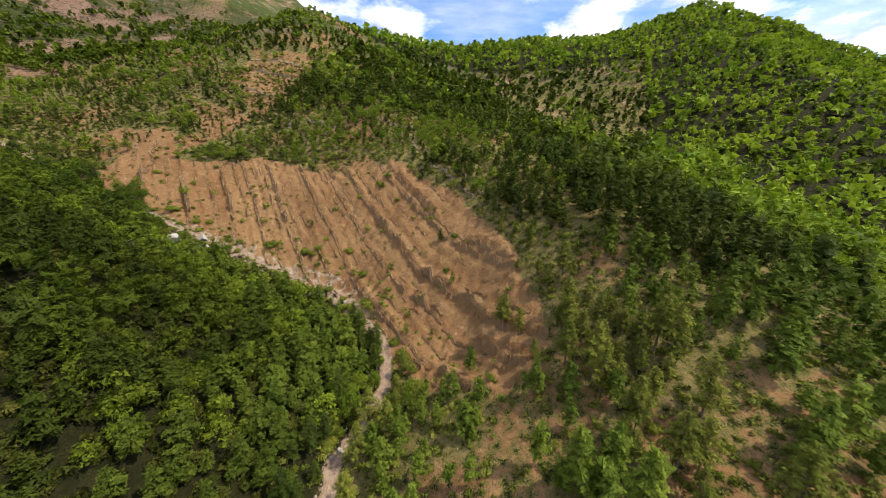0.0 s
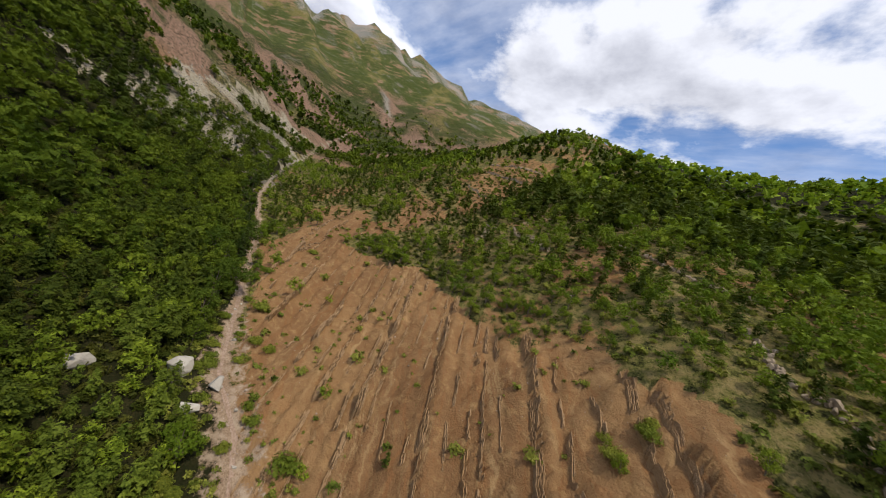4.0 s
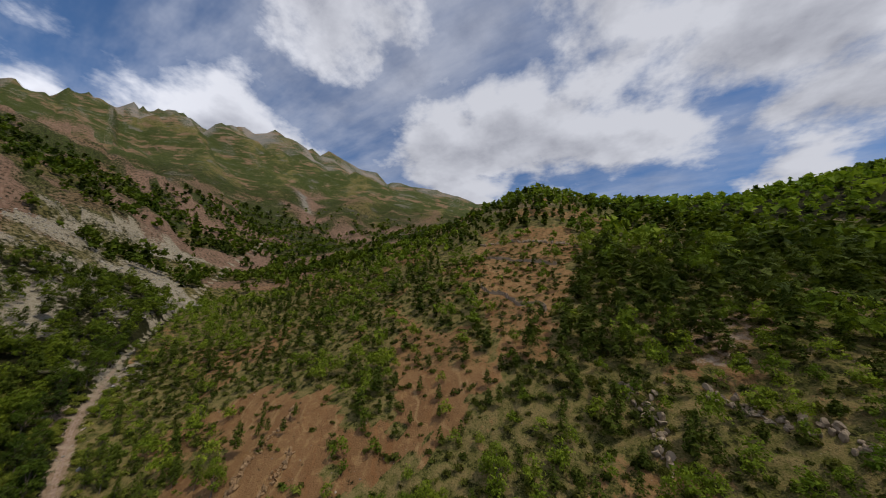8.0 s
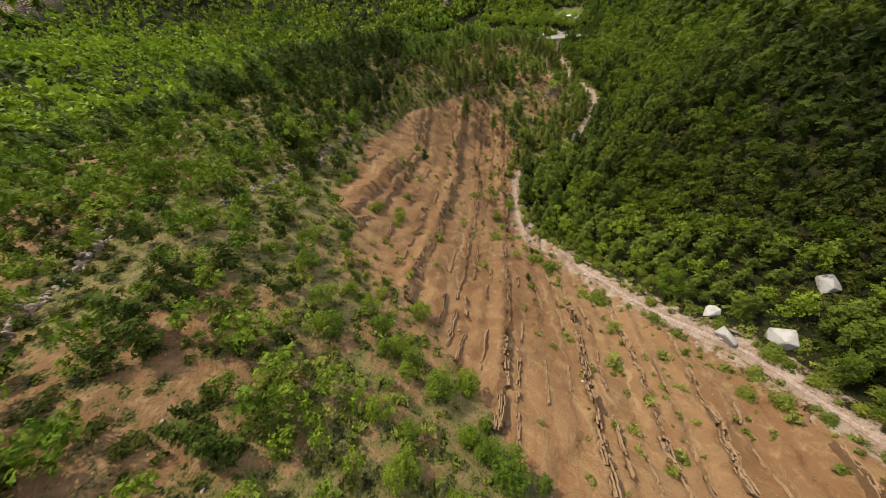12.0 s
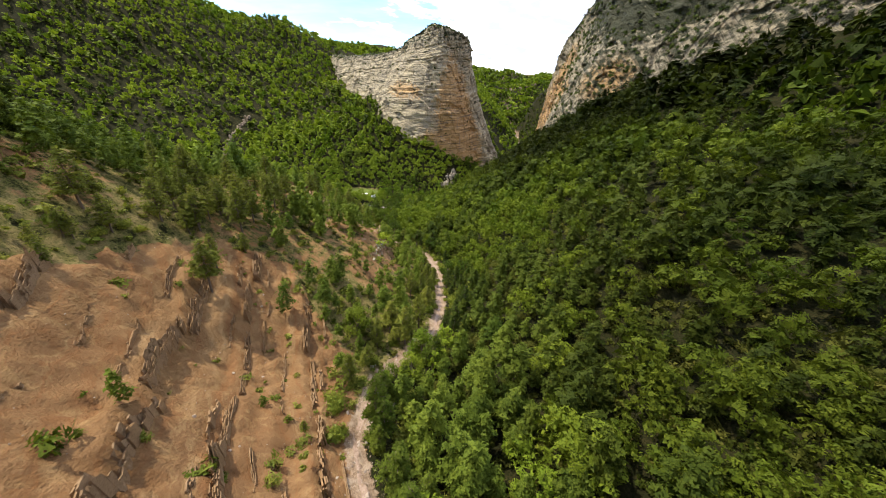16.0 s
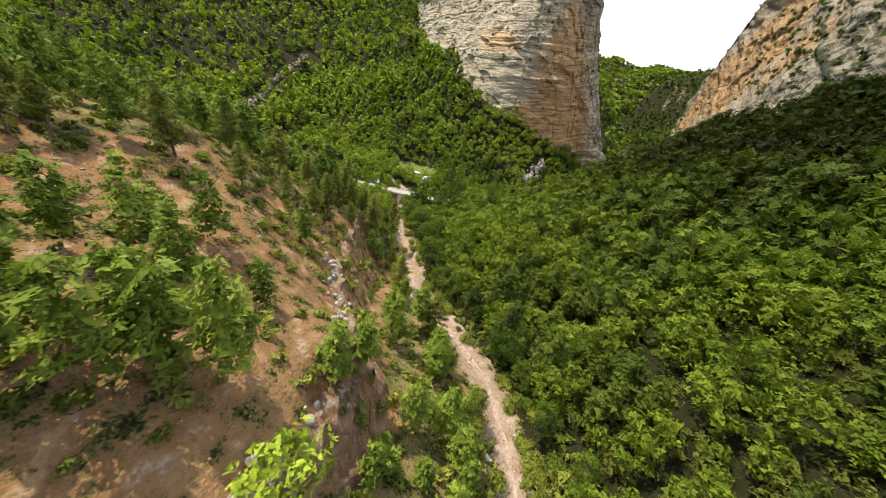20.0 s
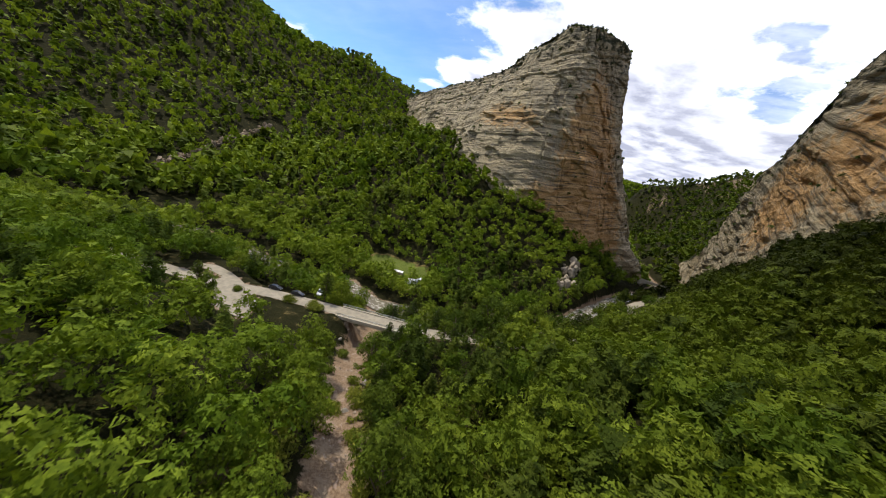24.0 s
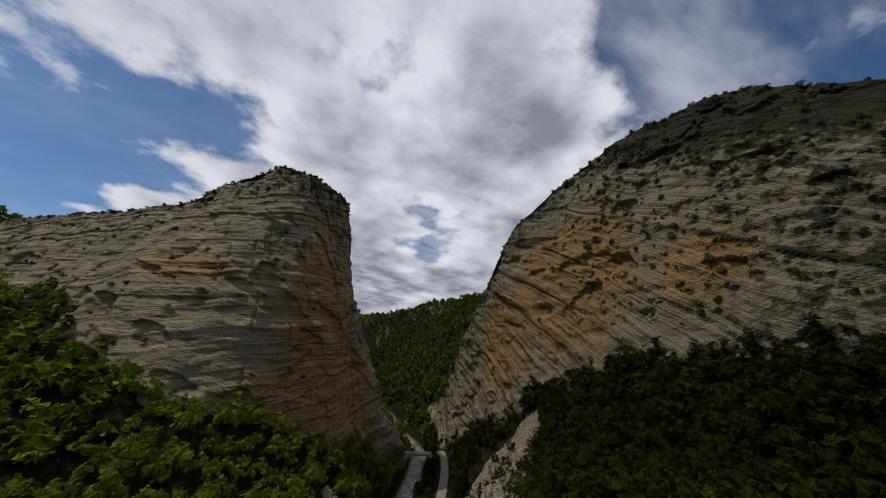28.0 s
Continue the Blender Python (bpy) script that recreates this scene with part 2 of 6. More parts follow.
def fit_land():
    """Solve the surface that runs through all the lines (sum of distance cones and a plane)."""
    pts = []
    for line in LINES + [CREEK, RIVER, ROAD]:
        big = max(abs(v) for p in line for v in p[:2])
        pts += resample(line, 28 if big < 500 else 90 if big < 1800 else 600)
    pts = np.array(pts)
    keep = []
    for p in pts:
        if all(math.hypot(p[0] - q[0], p[1] - q[1]) > 7 for q in keep):
            keep.append(p)
    pts = np.array(keep)
    k = len(pts)
    d = np.hypot(pts[:, None, 0] - pts[None, :, 0], pts[:, None, 1] - pts[None, :, 1])
    a = np.zeros((k + 3, k + 3))
    a[:k, :k] = -d
    a[:k, k], a[:k, k + 1], a[:k, k + 2] = 1, pts[:, 0] / 1000, pts[:, 1] / 1000
    a[k:, :k] = a[:k, k:].T
    a[:k, :k] -= np.eye(k) * 1.0
    return pts, np.linalg.solve(a, np.concatenate([pts[:, 2], np.zeros(3)]))


LAND_PTS, LAND_W = fit_land()


def base_height(x, y):
    x, y = np.asarray(x, float), np.asarray(y, float)
    out = np.empty(x.size)
    fx, fy, k = x.ravel(), y.ravel(), len(LAND_PTS)
    for i in range(0, x.size, 20000):
        s = slice(i, i + 20000)
        d = np.hypot(fx[s, None] - LAND_PTS[:, 0], fy[s, None] - LAND_PTS[:, 1])
        out[s] = -d @ LAND_W[:k] + LAND_W[k] + LAND_W[k + 1] * fx[s] / 1000 + LAND_W[k + 2] * fy[s] / 1000
    return out.reshape(x.shape)


BADLAND = [(-225, 196), (-215, 222), (-170, 226), (-128, 228), (-80, 216), (-30, 205), (5, 176), (28, 136), (36, 100), (34, 86), (22, 76), (8, 80), (-4, 92), (-16, 106), (-26, 120), (-45, 141), (-75, 154), (-110, 163), (-150, 175), (-200, 191)]


RIM = [(60, -46, 57), (53, -36, 61), (46, -22, 65), (38, -10, 68), (27, 3, 71), (16, 13, 75), (9, 28, 76), (7, 46, 78)]


def creek_side(x, y):
    """True where a place lies on the creek's side of the rim of the bluff."""
    best, side = np.full(np.shape(x), 1e9), np.zeros(np.shape(x), bool)
    for (ax, ay, _), (bx, by, _) in zip(RIM, RIM[1:]):
        ux, uy = bx - ax, by - ay
        s = np.clip(((x - ax) * ux + (y - ay) * uy) / (ux * ux + uy * uy), 0, 1)
        d = np.hypot(x - ax - s * ux, y - ay - s * uy)
        side = np.where(d < best, ux * (y - ay) - uy * (x - ax) > 0, side)
        best = np.minimum(d, best)
    return side


def height(x, y):
    """Height of the finished ground."""
    x, y = np.asarray(x, float), np.asarray(y, float)
    h = base_height(x, y)
    dc, zc, _ = line_distance(x, y, CREEK)
    dr, zr, _ = line_distance(x, y, RIVER)
    dp, zp, _ = line_distance(x, y, ROAD)
    calm = smooth(dc, 3, 30) * smooth(dr, 10, 40) * smooth(dp, 5, 25)
    far = np.hypot(x, y)
    rough = 1 + smooth(far, 500, 1800) * 9
    h = h + calm * (fbm(x / 55, y / 55, 3, 3) * 2.6 + fbm(x / 13, y / 13, 3, 9) * 0.7)
    ridge = 1 - np.abs(fbm(x / 380 + 0.4 * vnoise(x / 300, y / 300, 25), y / 380, 5, 21, 0.55))
    h = h + smooth(far, 500, 1300) * (ridge - 0.6) * (45 + 120 * smooth(-x, 350, 900)) * np.clip(rough / 10, 0, 1)
    gully = np.abs(fbm(x / 110, y / 110, 3, 27)) ** 0.7
    h = h - smooth(-x, 380, 620) * 16 * (1 - smooth(gully, 0, 0.55)) * smooth(dc, 20, 90)
    db, zb, along = line_distance(x, y, RIM)
    cut = np.maximum(zb - 1.9 * np.maximum(db - 0.8, 0), zc + 0.30 * dc + 0.8)
    ends = smooth(along, 0, 10) * (1 - smooth(along, 82, 100))
    h = np.where(creek_side(x, y) & (db < 26), h + (np.minimum(h, cut) - h) * ends * (1 - smooth(db, 17, 26)), h)
    h = h + (zc + 0.22 * dc - h) * (1 - smooth(dc, 1.2, 6))
    h = h + (zr - 0.9 - h) * (1 - smooth(dr, 5, 10))
    lot = np.hypot((x - 150) / 27, (y + 125 + 0.28 * (x - 150)) / 11)
    h = h + (19.98 - h) * (1 - smooth(lot, 1.0, 1.5)) * smooth(dc, 6, 10)
    h = h + (zp - h) * (1 - smooth(dp, 3.6, 8)) * smooth(dc, 6, 10)
    return h


# ---- materials ----
def material(name, build):
    m = bpy.data.materials.new(name)
    m.use_nodes = True
    n = Nodes(m.node_tree)
    shader = build(n)
    n.add("ShaderNodeOutputMaterial", {0: shader})
    return m


def bump(n, heights, strength=0.5, distance=0.3):
    return n.add("ShaderNodeBump", {"Height": heights, "Strength": strength, "Distance": distance}).outputs[0]


def place(n):
    return n.add("ShaderNodeNewGeometry").outputs["Position"]


def zones(n):
    node = n.add("ShaderNodeAttribute", attribute_name="zone")
    s = n.add("ShaderNodeSeparateColor", {0: node.outputs["Color"]})
    return s.outputs[0], s.outputs[1], s.outputs[2], node.outputs["Alpha"]


def ground_look(n):
    """Forest litter, red marl, grass and pale stones, blended by the zone colours."""
    marl, grass, stone, bare = zones(n)
    at = place(n)
    wide, mid, fine = n.noise(at, 0.035, 4), n.noise(at, 0.35, 5, 0.6), n.noise(at, 2.6, 5, 0.65)
    # litter darkened, the shade between the trees is part of its colour
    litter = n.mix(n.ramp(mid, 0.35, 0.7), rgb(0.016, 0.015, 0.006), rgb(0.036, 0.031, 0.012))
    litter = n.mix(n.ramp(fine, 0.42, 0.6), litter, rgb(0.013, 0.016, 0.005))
    red = n.mix(n.ramp(wide, 0.35, 0.65), rgb(0.236, 0.136, 0.062), rgb(0.172, 0.094, 0.043))
    red = n.mix(n.ramp(mid, 0.5, 0.75), red, rgb(0.272, 0.168, 0.078))
    red = n.mix(n.math("MULTIPLY", n.ramp(fine, 0.50, 0.70), 0.6), red, rgb(0.16, 0.078, 0.032))
    # beds of the marl, running with the strike, broken by rills and wash
    run = n.add("ShaderNodeVectorMath", {0: at, 1: (0.78, 0.62, 0.12)}, operation="DOT_PRODUCT").outputs["Value"]
    run = n.math("ADD", run, n.math("MULTIPLY", n.noise(at, 0.09, 4, 0.6), 9.0))
    beds = n.noise(n.add("ShaderNodeCombineXYZ", {0: run, 1: n.math("MULTIPLY", mid, 1.6), 2: 0.0}).outputs[0], 0.6, 4, 0.6)
    patchy = n.ramp(n.noise(at, 0.07, 4, 0.6), 0.42, 0.6)
    red = n.mix(n.math("MULTIPLY", n.ramp(beds, 0.52, 0.66), n.math("MULTIPLY", patchy, 0.5)), red, rgb(0.34, 0.228, 0.112))
    red = n.mix(n.math("MULTIPLY", n.ramp(beds, 0.46, 0.36), 0.45), red, rgb(0.20, 0.088, 0.034))
    rill = n.noise(n.vec("MULTIPLY", at, (0.55, 1.0, 0.3)), 0.32, 6, 0.7)
    red = n.mix(n.math("MULTIPLY", n.ramp(rill, 0.54, 0.62), 0.5), red, rgb(0.17, 0.083, 0.034))
    red = n.mix(n.math("MULTIPLY", n.ramp(rill, 0.44, 0.36), 0.4), red, rgb(0.31, 0.190, 0.084))
    west_by = n.ramp(n.math("MULTIPLY", n.add("ShaderNodeSeparateXYZ", {0: at}).outputs[0], -1.0), 380.0, 520.0)
    red = n.mix(n.math("MULTIPLY", west_by, 0.75), red, n.mix(n.ramp(rill, 0.4, 0.6), rgb(0.215, 0.140, 0.108), rgb(0.135, 0.085, 0.066)))
    turf = n.mix(n.ramp(mid, 0.38, 0.62), rgb(0.088, 0.090, 0.021), rgb(0.180, 0.138, 0.056))
    vast = n.noise(at, 0.007, 8, 0.68)
    high = n.add("ShaderNodeSeparateXYZ", {0: at}).outputs[2]
    tall = n.ramp(high, 240.0, 360.0)
    turf = n.mix(n.math("MULTIPLY", n.ramp(vast, 0.37, 0.47), tall), turf, rgb(0.044, 0.058, 0.014))
    crag = n.noise(n.vec("MULTIPLY", at, (0.011, 0.011, 0.03)), 1.0, 9, 0.7)
    strata = n.noise(n.add("ShaderNodeCombineXYZ", {0: n.math("ADD", n.math("MULTIPLY", high, 0.02), n.math("MULTIPLY", crag, 2.4)), 1: 0.0, 2: 0.0}).outputs[0], 3.0, 5, 0.7)
    turf = n.mix(n.math("MULTIPLY", n.ramp(crag, 0.53, 0.6), tall), turf, rgb(0.20, 0.125, 0.075))
    turf = n.mix(n.math("MULTIPLY", n.math("MULTIPLY", n.ramp(strata, 0.54, 0.62), n.ramp(crag, 0.44, 0.52)), tall), turf, rgb(0.26, 0.185, 0.13))
    turf = n.mix(n.math("MULTIPLY", n.ramp(crag, 0.42, 0.36), tall), turf, rgb(0.13, 0.12, 0.09))
    turf = n.mix(n.math("MULTIPLY", n.ramp(fine, 0.55, 0.7), 0.7), turf, rgb(0.23, 0.17, 0.09))
    turf = n.mix(n.math("MULTIPLY", n.ramp(fine, 0.48, 0.36), 0.65), turf, rgb(0.045, 0.055, 0.014))
    turf = n.mix(n.ramp(grass, 0.86, 0.97), turf, n.mix(n.ramp(fine, 0.4, 0.6), rgb(0.085, 0.115, 0.022), rgb(0.13, 0.155, 0.035)))
    pale = n.mix(n.ramp(fine, 0.4, 0.6), rgb(0.29, 0.205, 0.135), rgb(0.18, 0.12, 0.078))
    pale = n.mix(n.ramp(mid, 0.45, 0.7), pale, rgb(0.32, 0.245, 0.175))
    pale = n.mix(n.math("MULTIPLY", n.ramp(n.math("MULTIPLY", n.add("ShaderNodeSeparateXYZ", {0: at}).outputs[0], -1.0), 290.0, 340.0), 0.7), pale, n.mix(n.ramp(fine, 0.42, 0.58), rgb(0.36, 0.33, 0.26), rgb(0.15, 0.14, 0.09)))
    pale = n.mix(n.ramp(high, 420.0, 620.0), pale, n.mix(n.ramp(crag, 0.4, 0.6), rgb(0.17, 0.16, 0.14), rgb(0.24, 0.20, 0.165)))
    edge = n.math("ADD", n.math("MULTIPLY", n.math("SUBTRACT", mid, 0.5), 1.3), n.math("MULTIPLY", n.math("SUBTRACT", fine, 0.5), 0.7))
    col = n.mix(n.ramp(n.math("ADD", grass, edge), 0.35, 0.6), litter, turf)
    col = n.mix(n.ramp(n.math("ADD", marl, edge), 0.38, 0.58), col, red)
    col = n.mix(n.ramp(n.math("ADD", stone, edge), 0.4, 0.6), col, pale)
    lumps = n.math("ADD", n.math("MULTIPLY", mid, 1.2), n.math("MULTIPLY", fine, 0.5))
    s = n.add("ShaderNodeBsdfPrincipled", {"Base Color": col, "Roughness": 0.95, "Specular IOR Level": 0.06, "Normal": bump(n, lumps, 0.9, 0.8)})
    return s.outputs[0]


def limestone_look(n):
    """Bedded limestone: grey and cream beds, orange faces, dark streaks, tufts of green on ledges; the same green also
    carries painted shade.
    """
    tone, orange, green, bed = zones(n)
    at = place(n)
    wide, mid = n.noise(at, 0.03, 5, 0.6), n.noise(at, 0.22, 6, 0.62)
    sheet = n.vec("MULTIPLY", at, (0.05, 0.05, 0.0))
    lines = n.noise(n.vec("ADD", sheet, n.add("ShaderNodeCombineXYZ", {2: bed}).outputs[0]), 0.62, 5, 0.7)
    fine = n.noise(n.vec("MULTIPLY", at, (1.0, 1.0, 2.6)), 0.8, 6, 0.66)
    streak = n.noise(n.vec("MULTIPLY", at, (1.0, 1.0, 0.09)), 0.3, 5, 0.6)
    grey = n.mix(tone, rgb(0.32, 0.26, 0.165), rgb(0.65, 0.545, 0.36))
    grey = n.mix(n.ramp(wide, 0.42, 0.62), grey, rgb(0.36, 0.305, 0.21))
    warm = n.mix(tone, rgb(0.44, 0.255, 0.10), rgb(0.62, 0.40, 0.19))
    col = n.mix(n.ramp(n.math("ADD", orange, n.math("MULTIPLY", n.math("SUBTRACT", mid, 0.5), 1.0)), 0.3, 0.62), grey, warm)
    col = n.mix(n.math("MULTIPLY", n.ramp(lines, 0.52, 0.60), 0.75), col, rgb(0.12, 0.10, 0.072))
    col = n.mix(n.math("MULTIPLY", n.ramp(streak, 0.54, 0.70), 0.5), col, rgb(0.19, 0.185, 0.175))
    col = n.mix(n.math("MULTIPLY", n.ramp(fine, 0.5, 0.7), 0.45), col, rgb(0.20, 0.17, 0.13))
    col = n.mix(n.ramp(n.math("ADD", green, n.math("MULTIPLY", n.math("SUBTRACT", mid, 0.5), 1.4)), 0.5, 0.75), col, rgb(0.052, 0.053, 0.028))
    lumps = n.math("SUBTRACT", n.math("ADD", n.math("MULTIPLY", mid, 1.3), n.math("MULTIPLY", fine, 0.8)), n.math("MULTIPLY", lines, 1.6))
    return n.add("ShaderNodeBsdfPrincipled", {"Base Color": col, "Roughness": 0.9, "Specular IOR Level": 0.25, "Normal": bump(n, lumps, 1.0, 2.0)}).outputs[0]


def rib_look(n):
    at = place(n)
    rnd = n.add("ShaderNodeObjectInfo").outputs["Random"]
    mid, fine = n.noise(at, 0.9, 5, 0.6), n.noise(n.vec("MULTIPLY", at, (1.0, 1.0, 3.0)), 2.5, 5, 0.65)
    col = n.mix(mid, rgb(0.23, 0.135, 0.066), rgb(0.35, 0.22, 0.112))
    col = n.mix(n.math("MULTIPLY", rnd, 0.3), col, rgb(0.28, 0.22, 0.155))
    col = n.mix(n.math("MULTIPLY", n.ramp(fine, 0.48, 0.66), 0.6), col, rgb(0.14, 0.080, 0.042))
    return n.add("ShaderNodeBsdfPrincipled", {"Base Color": col, "Roughness": 0.95, "Specular IOR Level": 0.1, "Normal": bump(n, n.math("ADD", mid, fine), 0.9, 0.3)}).outputs[0]


def stone_look(light, dark):
    def build(n):
        at = place(n)
        rnd = n.add("ShaderNodeNewGeometry").outputs["Random Per Island"]
        mid, fine = n.noise(at, 0.7, 5, 0.6), n.noise(at, 4.0, 5, 0.65)
        col = n.mix(rnd, rgb(*dark), rgb(*light))
        col = n.mix(n.math("MULTIPLY", n.ramp(mid, 0.45, 0.7), 0.5), col, rgb(*[c * 0.62 for c in dark]))
        col = n.mix(n.math("MULTIPLY", n.ramp(fine, 0.55, 0.75), 0.4), col, rgb(*light))
        return n.add("ShaderNodeBsdfPrincipled", {"Base Color": col, "Roughness": 0.9, "Normal": bump(n, n.math("ADD", mid, n.math("MULTIPLY", fine, 0.4)), 0.7, 0.2)}).outputs[0]
    return build


def leaf_look(single, dark, light, gaps=0.0):
    """Leaves: the colour varies from plant to plant and from leaf to leaf; sprays are ragged and let some light through."""
    def build(n):
        geo = n.add("ShaderNodeNewGeometry")
        leaf, at = geo.outputs["Random Per Island"], geo.outputs["Position"]
        if single:
            plant = n.add("ShaderNodeObjectInfo").outputs["Random"]
            base = n.mix(plant, rgb(*dark), rgb(*light))
        else:
            base = n.add("ShaderNodeAttribute", attribute_name="zone").outputs["Color"]
        tuft = n.noise(at, 2.4, 2.0, 0.6)
        col = n.mix(leaf, n.mix(1.0, base, rgb(0.74, 0.78, 0.72), "MULTIPLY"), n.mix(1.0, base, rgb(1.25, 1.2, 1.15), "MULTIPLY"))
        # darker noise paints shaded gaps between the leaves of a spray
        col = n.mix(n.ramp(tuft, 0.42, 0.62), col, n.mix(1.0, col, rgb(0.66, 0.70, 0.7), "MULTIPLY"))
        s = n.add("ShaderNodeBsdfPrincipled", {"Base Color": col, "Roughness": 0.7, "Specular IOR Level": 0.07})
        t = n.add("ShaderNodeBsdfTranslucent", {"Color": n.mix(1.0, col, rgb(1.25, 1.3, 0.7), "MULTIPLY")})
        both = n.add("ShaderNodeMixShader", {0: 0.24, 1: s.outputs[0], 2: t.outputs[0]}).outputs[0]
        if not gaps:
            return both
        holes = n.math("GREATER_THAN", n.noise(at, gaps, 1.0, 0.6), 0.535)
        clear = n.add("ShaderNodeBsdfTransparent")
        return n.add("ShaderNodeMixShader", {0: holes, 1: both, 2: clear.outputs[0]}).outputs[0]
    return build


def bark_look(n):
    at = place(n)
    streak = n.noise(n.vec("MULTIPLY", at, (6.0, 6.0, 1.2)), 2.0, 5, 0.65)
    col = n.mix(streak, rgb(0.06, 0.045, 0.035), rgb(0.22, 0.165, 0.125))
    return n.add("ShaderNodeBsdfPrincipled", {"Base Color": col, "Roughness": 0.95, "Normal": bump(n, streak, 0.6, 0.05)}).outputs[0]


def water_look(n):
    at = place(n)
    foam = n.noise(n.vec("MULTIPLY", at, (1.0, 1.0, 1.0)), 0.45, 7, 0.68)
    ripple = n.noise(at, 1.6, 5, 0.6)
    white = n.ramp(foam, 0.47, 0.66)
    col = n.mix(white, rgb(0.17, 0.15, 0.11), rgb(0.47, 0.44, 0.38))
    return n.add("ShaderNodeBsdfPrincipled", {"Base Color": col, "Roughness": n.math("ADD", n.math("MULTIPLY", white, 0.5), 0.12), "IOR": 1.33, "Normal": bump(n, n.math("ADD", ripple, foam), 0.6, 0.25)}).outputs[0]


def plain_look(a, b, scale=1.5, rough=0.85, metal=0.0, depth=0.05):
    def build(n):
        at = place(n)
        mid, fine = n.noise(at, scale, 5, 0.6), n.noise(at, scale * 8, 4, 0.6)
        col = n.mix(n.ramp(mid, 0.35, 0.65), rgb(*a), rgb(*b))
        col = n.mix(n.math("MULTIPLY", n.ramp(fine, 0.55, 0.75), 0.3), col, rgb(*[c * 0.55 for c in a]))
        return n.add("ShaderNodeBsdfPrincipled", {"Base Color": col, "Roughness": rough, "Metallic": metal, "Normal": bump(n, fine, 0.4, depth)}).outputs[0]
    return build


def glass_look(n):
    return n.add("ShaderNodeBsdfPrincipled", {"Base Color": rgb(0.02, 0.025, 0.03), "Roughness": 0.08, "Specular IOR Level": 0.8}).outputs[0]


MAT_GROUND = material("valley_ground", ground_look)
MAT_CLIFF = material("limestone", limestone_look)
MAT_RIB = material("red_sandstone", rib_look)
MAT_STONE = material("creek_stone", stone_look((0.40, 0.32, 0.25), (0.17, 0.12, 0.085)))
MAT_GREY = material("grey_boulder", stone_look((0.40, 0.365, 0.31), (0.25, 0.22, 0.185)))
MAT_LEDGE = material("grey_ledge", stone_look((0.27, 0.205, 0.14), (0.15, 0.11, 0.075)))
MAT_PALE = material("pale_rock", stone_look((0.33, 0.28, 0.215), (0.20, 0.165, 0.125)))
MAT_LEAVES = material("wood_leaves", leaf_look(False, None, None, 2.6))
MAT_FAR = material("distant_leaves", leaf_look(False, None, None))
# the dark needles and leaves carry the west slope's shade in their colour
MAT_PINE = {"dark": material("dark_pine_needles", leaf_look(True, (0.030, 0.050, 0.008), (0.066, 0.090, 0.013), 9.0)),
            "green": material("pine_needles", leaf_look(True, (0.060, 0.088, 0.010), (0.115, 0.145, 0.018), 9.0)),
            "pale": material("dry_pine_needles", leaf_look(True, (0.105, 0.125, 0.018), (0.205, 0.215, 0.034), 9.0))}
MAT_BROAD = {"dark": material("dark_broad_leaves", leaf_look(True, (0.045, 0.075, 0.008), (0.10, 0.135, 0.013), 8.0)),
             "green": material("broad_leaves", leaf_look(True, (0.085, 0.135, 0.010), (0.185, 0.23, 0.02), 8.0)),
             "pale": material("yellow_green_leaves", leaf_look(True, (0.13, 0.165, 0.016), (0.255, 0.27, 0.03), 8.0))}
MAT_SHRUB = material("shrub_leaves", leaf_look(True, (0.105, 0.14, 0.016), (0.22, 0.23, 0.035), 10.0))
MAT_BARK = material("bark", bark_look)
MAT_WATER = material("river_water", water_look)
MAT_MUD = material("creek_water", plain_look((0.20, 0.125, 0.08), (0.30, 0.21, 0.15), 1.4, 0.55))
MAT_ROAD = material("worn_asphalt", plain_look((0.235, 0.205, 0.155), (0.31, 0.27, 0.205), 0.6, 0.9, 0.0, 0.01))
MAT_CONCRETE = material("weathered_concrete", plain_look((0.42, 0.37, 0.28), (0.54, 0.48, 0.37), 0.8, 0.88))
MAT_STEEL = material("galvanised_steel", plain_look((0.45, 0.47, 0.45), (0.55, 0.57, 0.55), 2.0, 0.45, 0.7))
MAT_DARKCAR = material("dark_car_paint", plain_look((0.012, 0.014, 0.02), (0.018, 0.02, 0.028), 1.0, 0.25))
MAT_PALECAR = material("pale_car_paint", plain_look((0.55, 0.56, 0.57), (0.62, 0.63, 0.64), 1.0, 0.3))
MAT_TYRE = material("tyre_rubber", plain_look((0.015, 0.015, 0.015), (0.025, 0.025, 0.025), 3.0, 0.85))
MAT_GLASS = material("car_glass", glass_look)
MAT_SHEET = material("white_sheeting", plain_look((0.72, 0.73, 0.74), (0.82, 0.82, 0.82), 0.7, 0.5))
MAT_TIMBER = material("grey_timber", plain_look((0.24, 0.19, 0.14), (0.34, 0.28, 0.21), 1.2, 0.9))
MAT_TILE = material("clay_tile", plain_look((0.38, 0.22, 0.15), (0.48, 0.33, 0.24), 1.5, 0.9))


def part(name, data, mat, parent=None, label=""):
    """Links a mesh, or a bmesh, as one object under a thing or a part."""
    if isinstance(data, bmesh.types.BMesh):
        me = bpy.data.meshes.new(name)
        data.to_mesh(me)
        data.free()
        data = me
    if mat and not data.materials:
        data.materials.append(mat)
    ob = new(name, data)
    ob.parent = parent
    if label:
        ob["label"] = label
    return ob


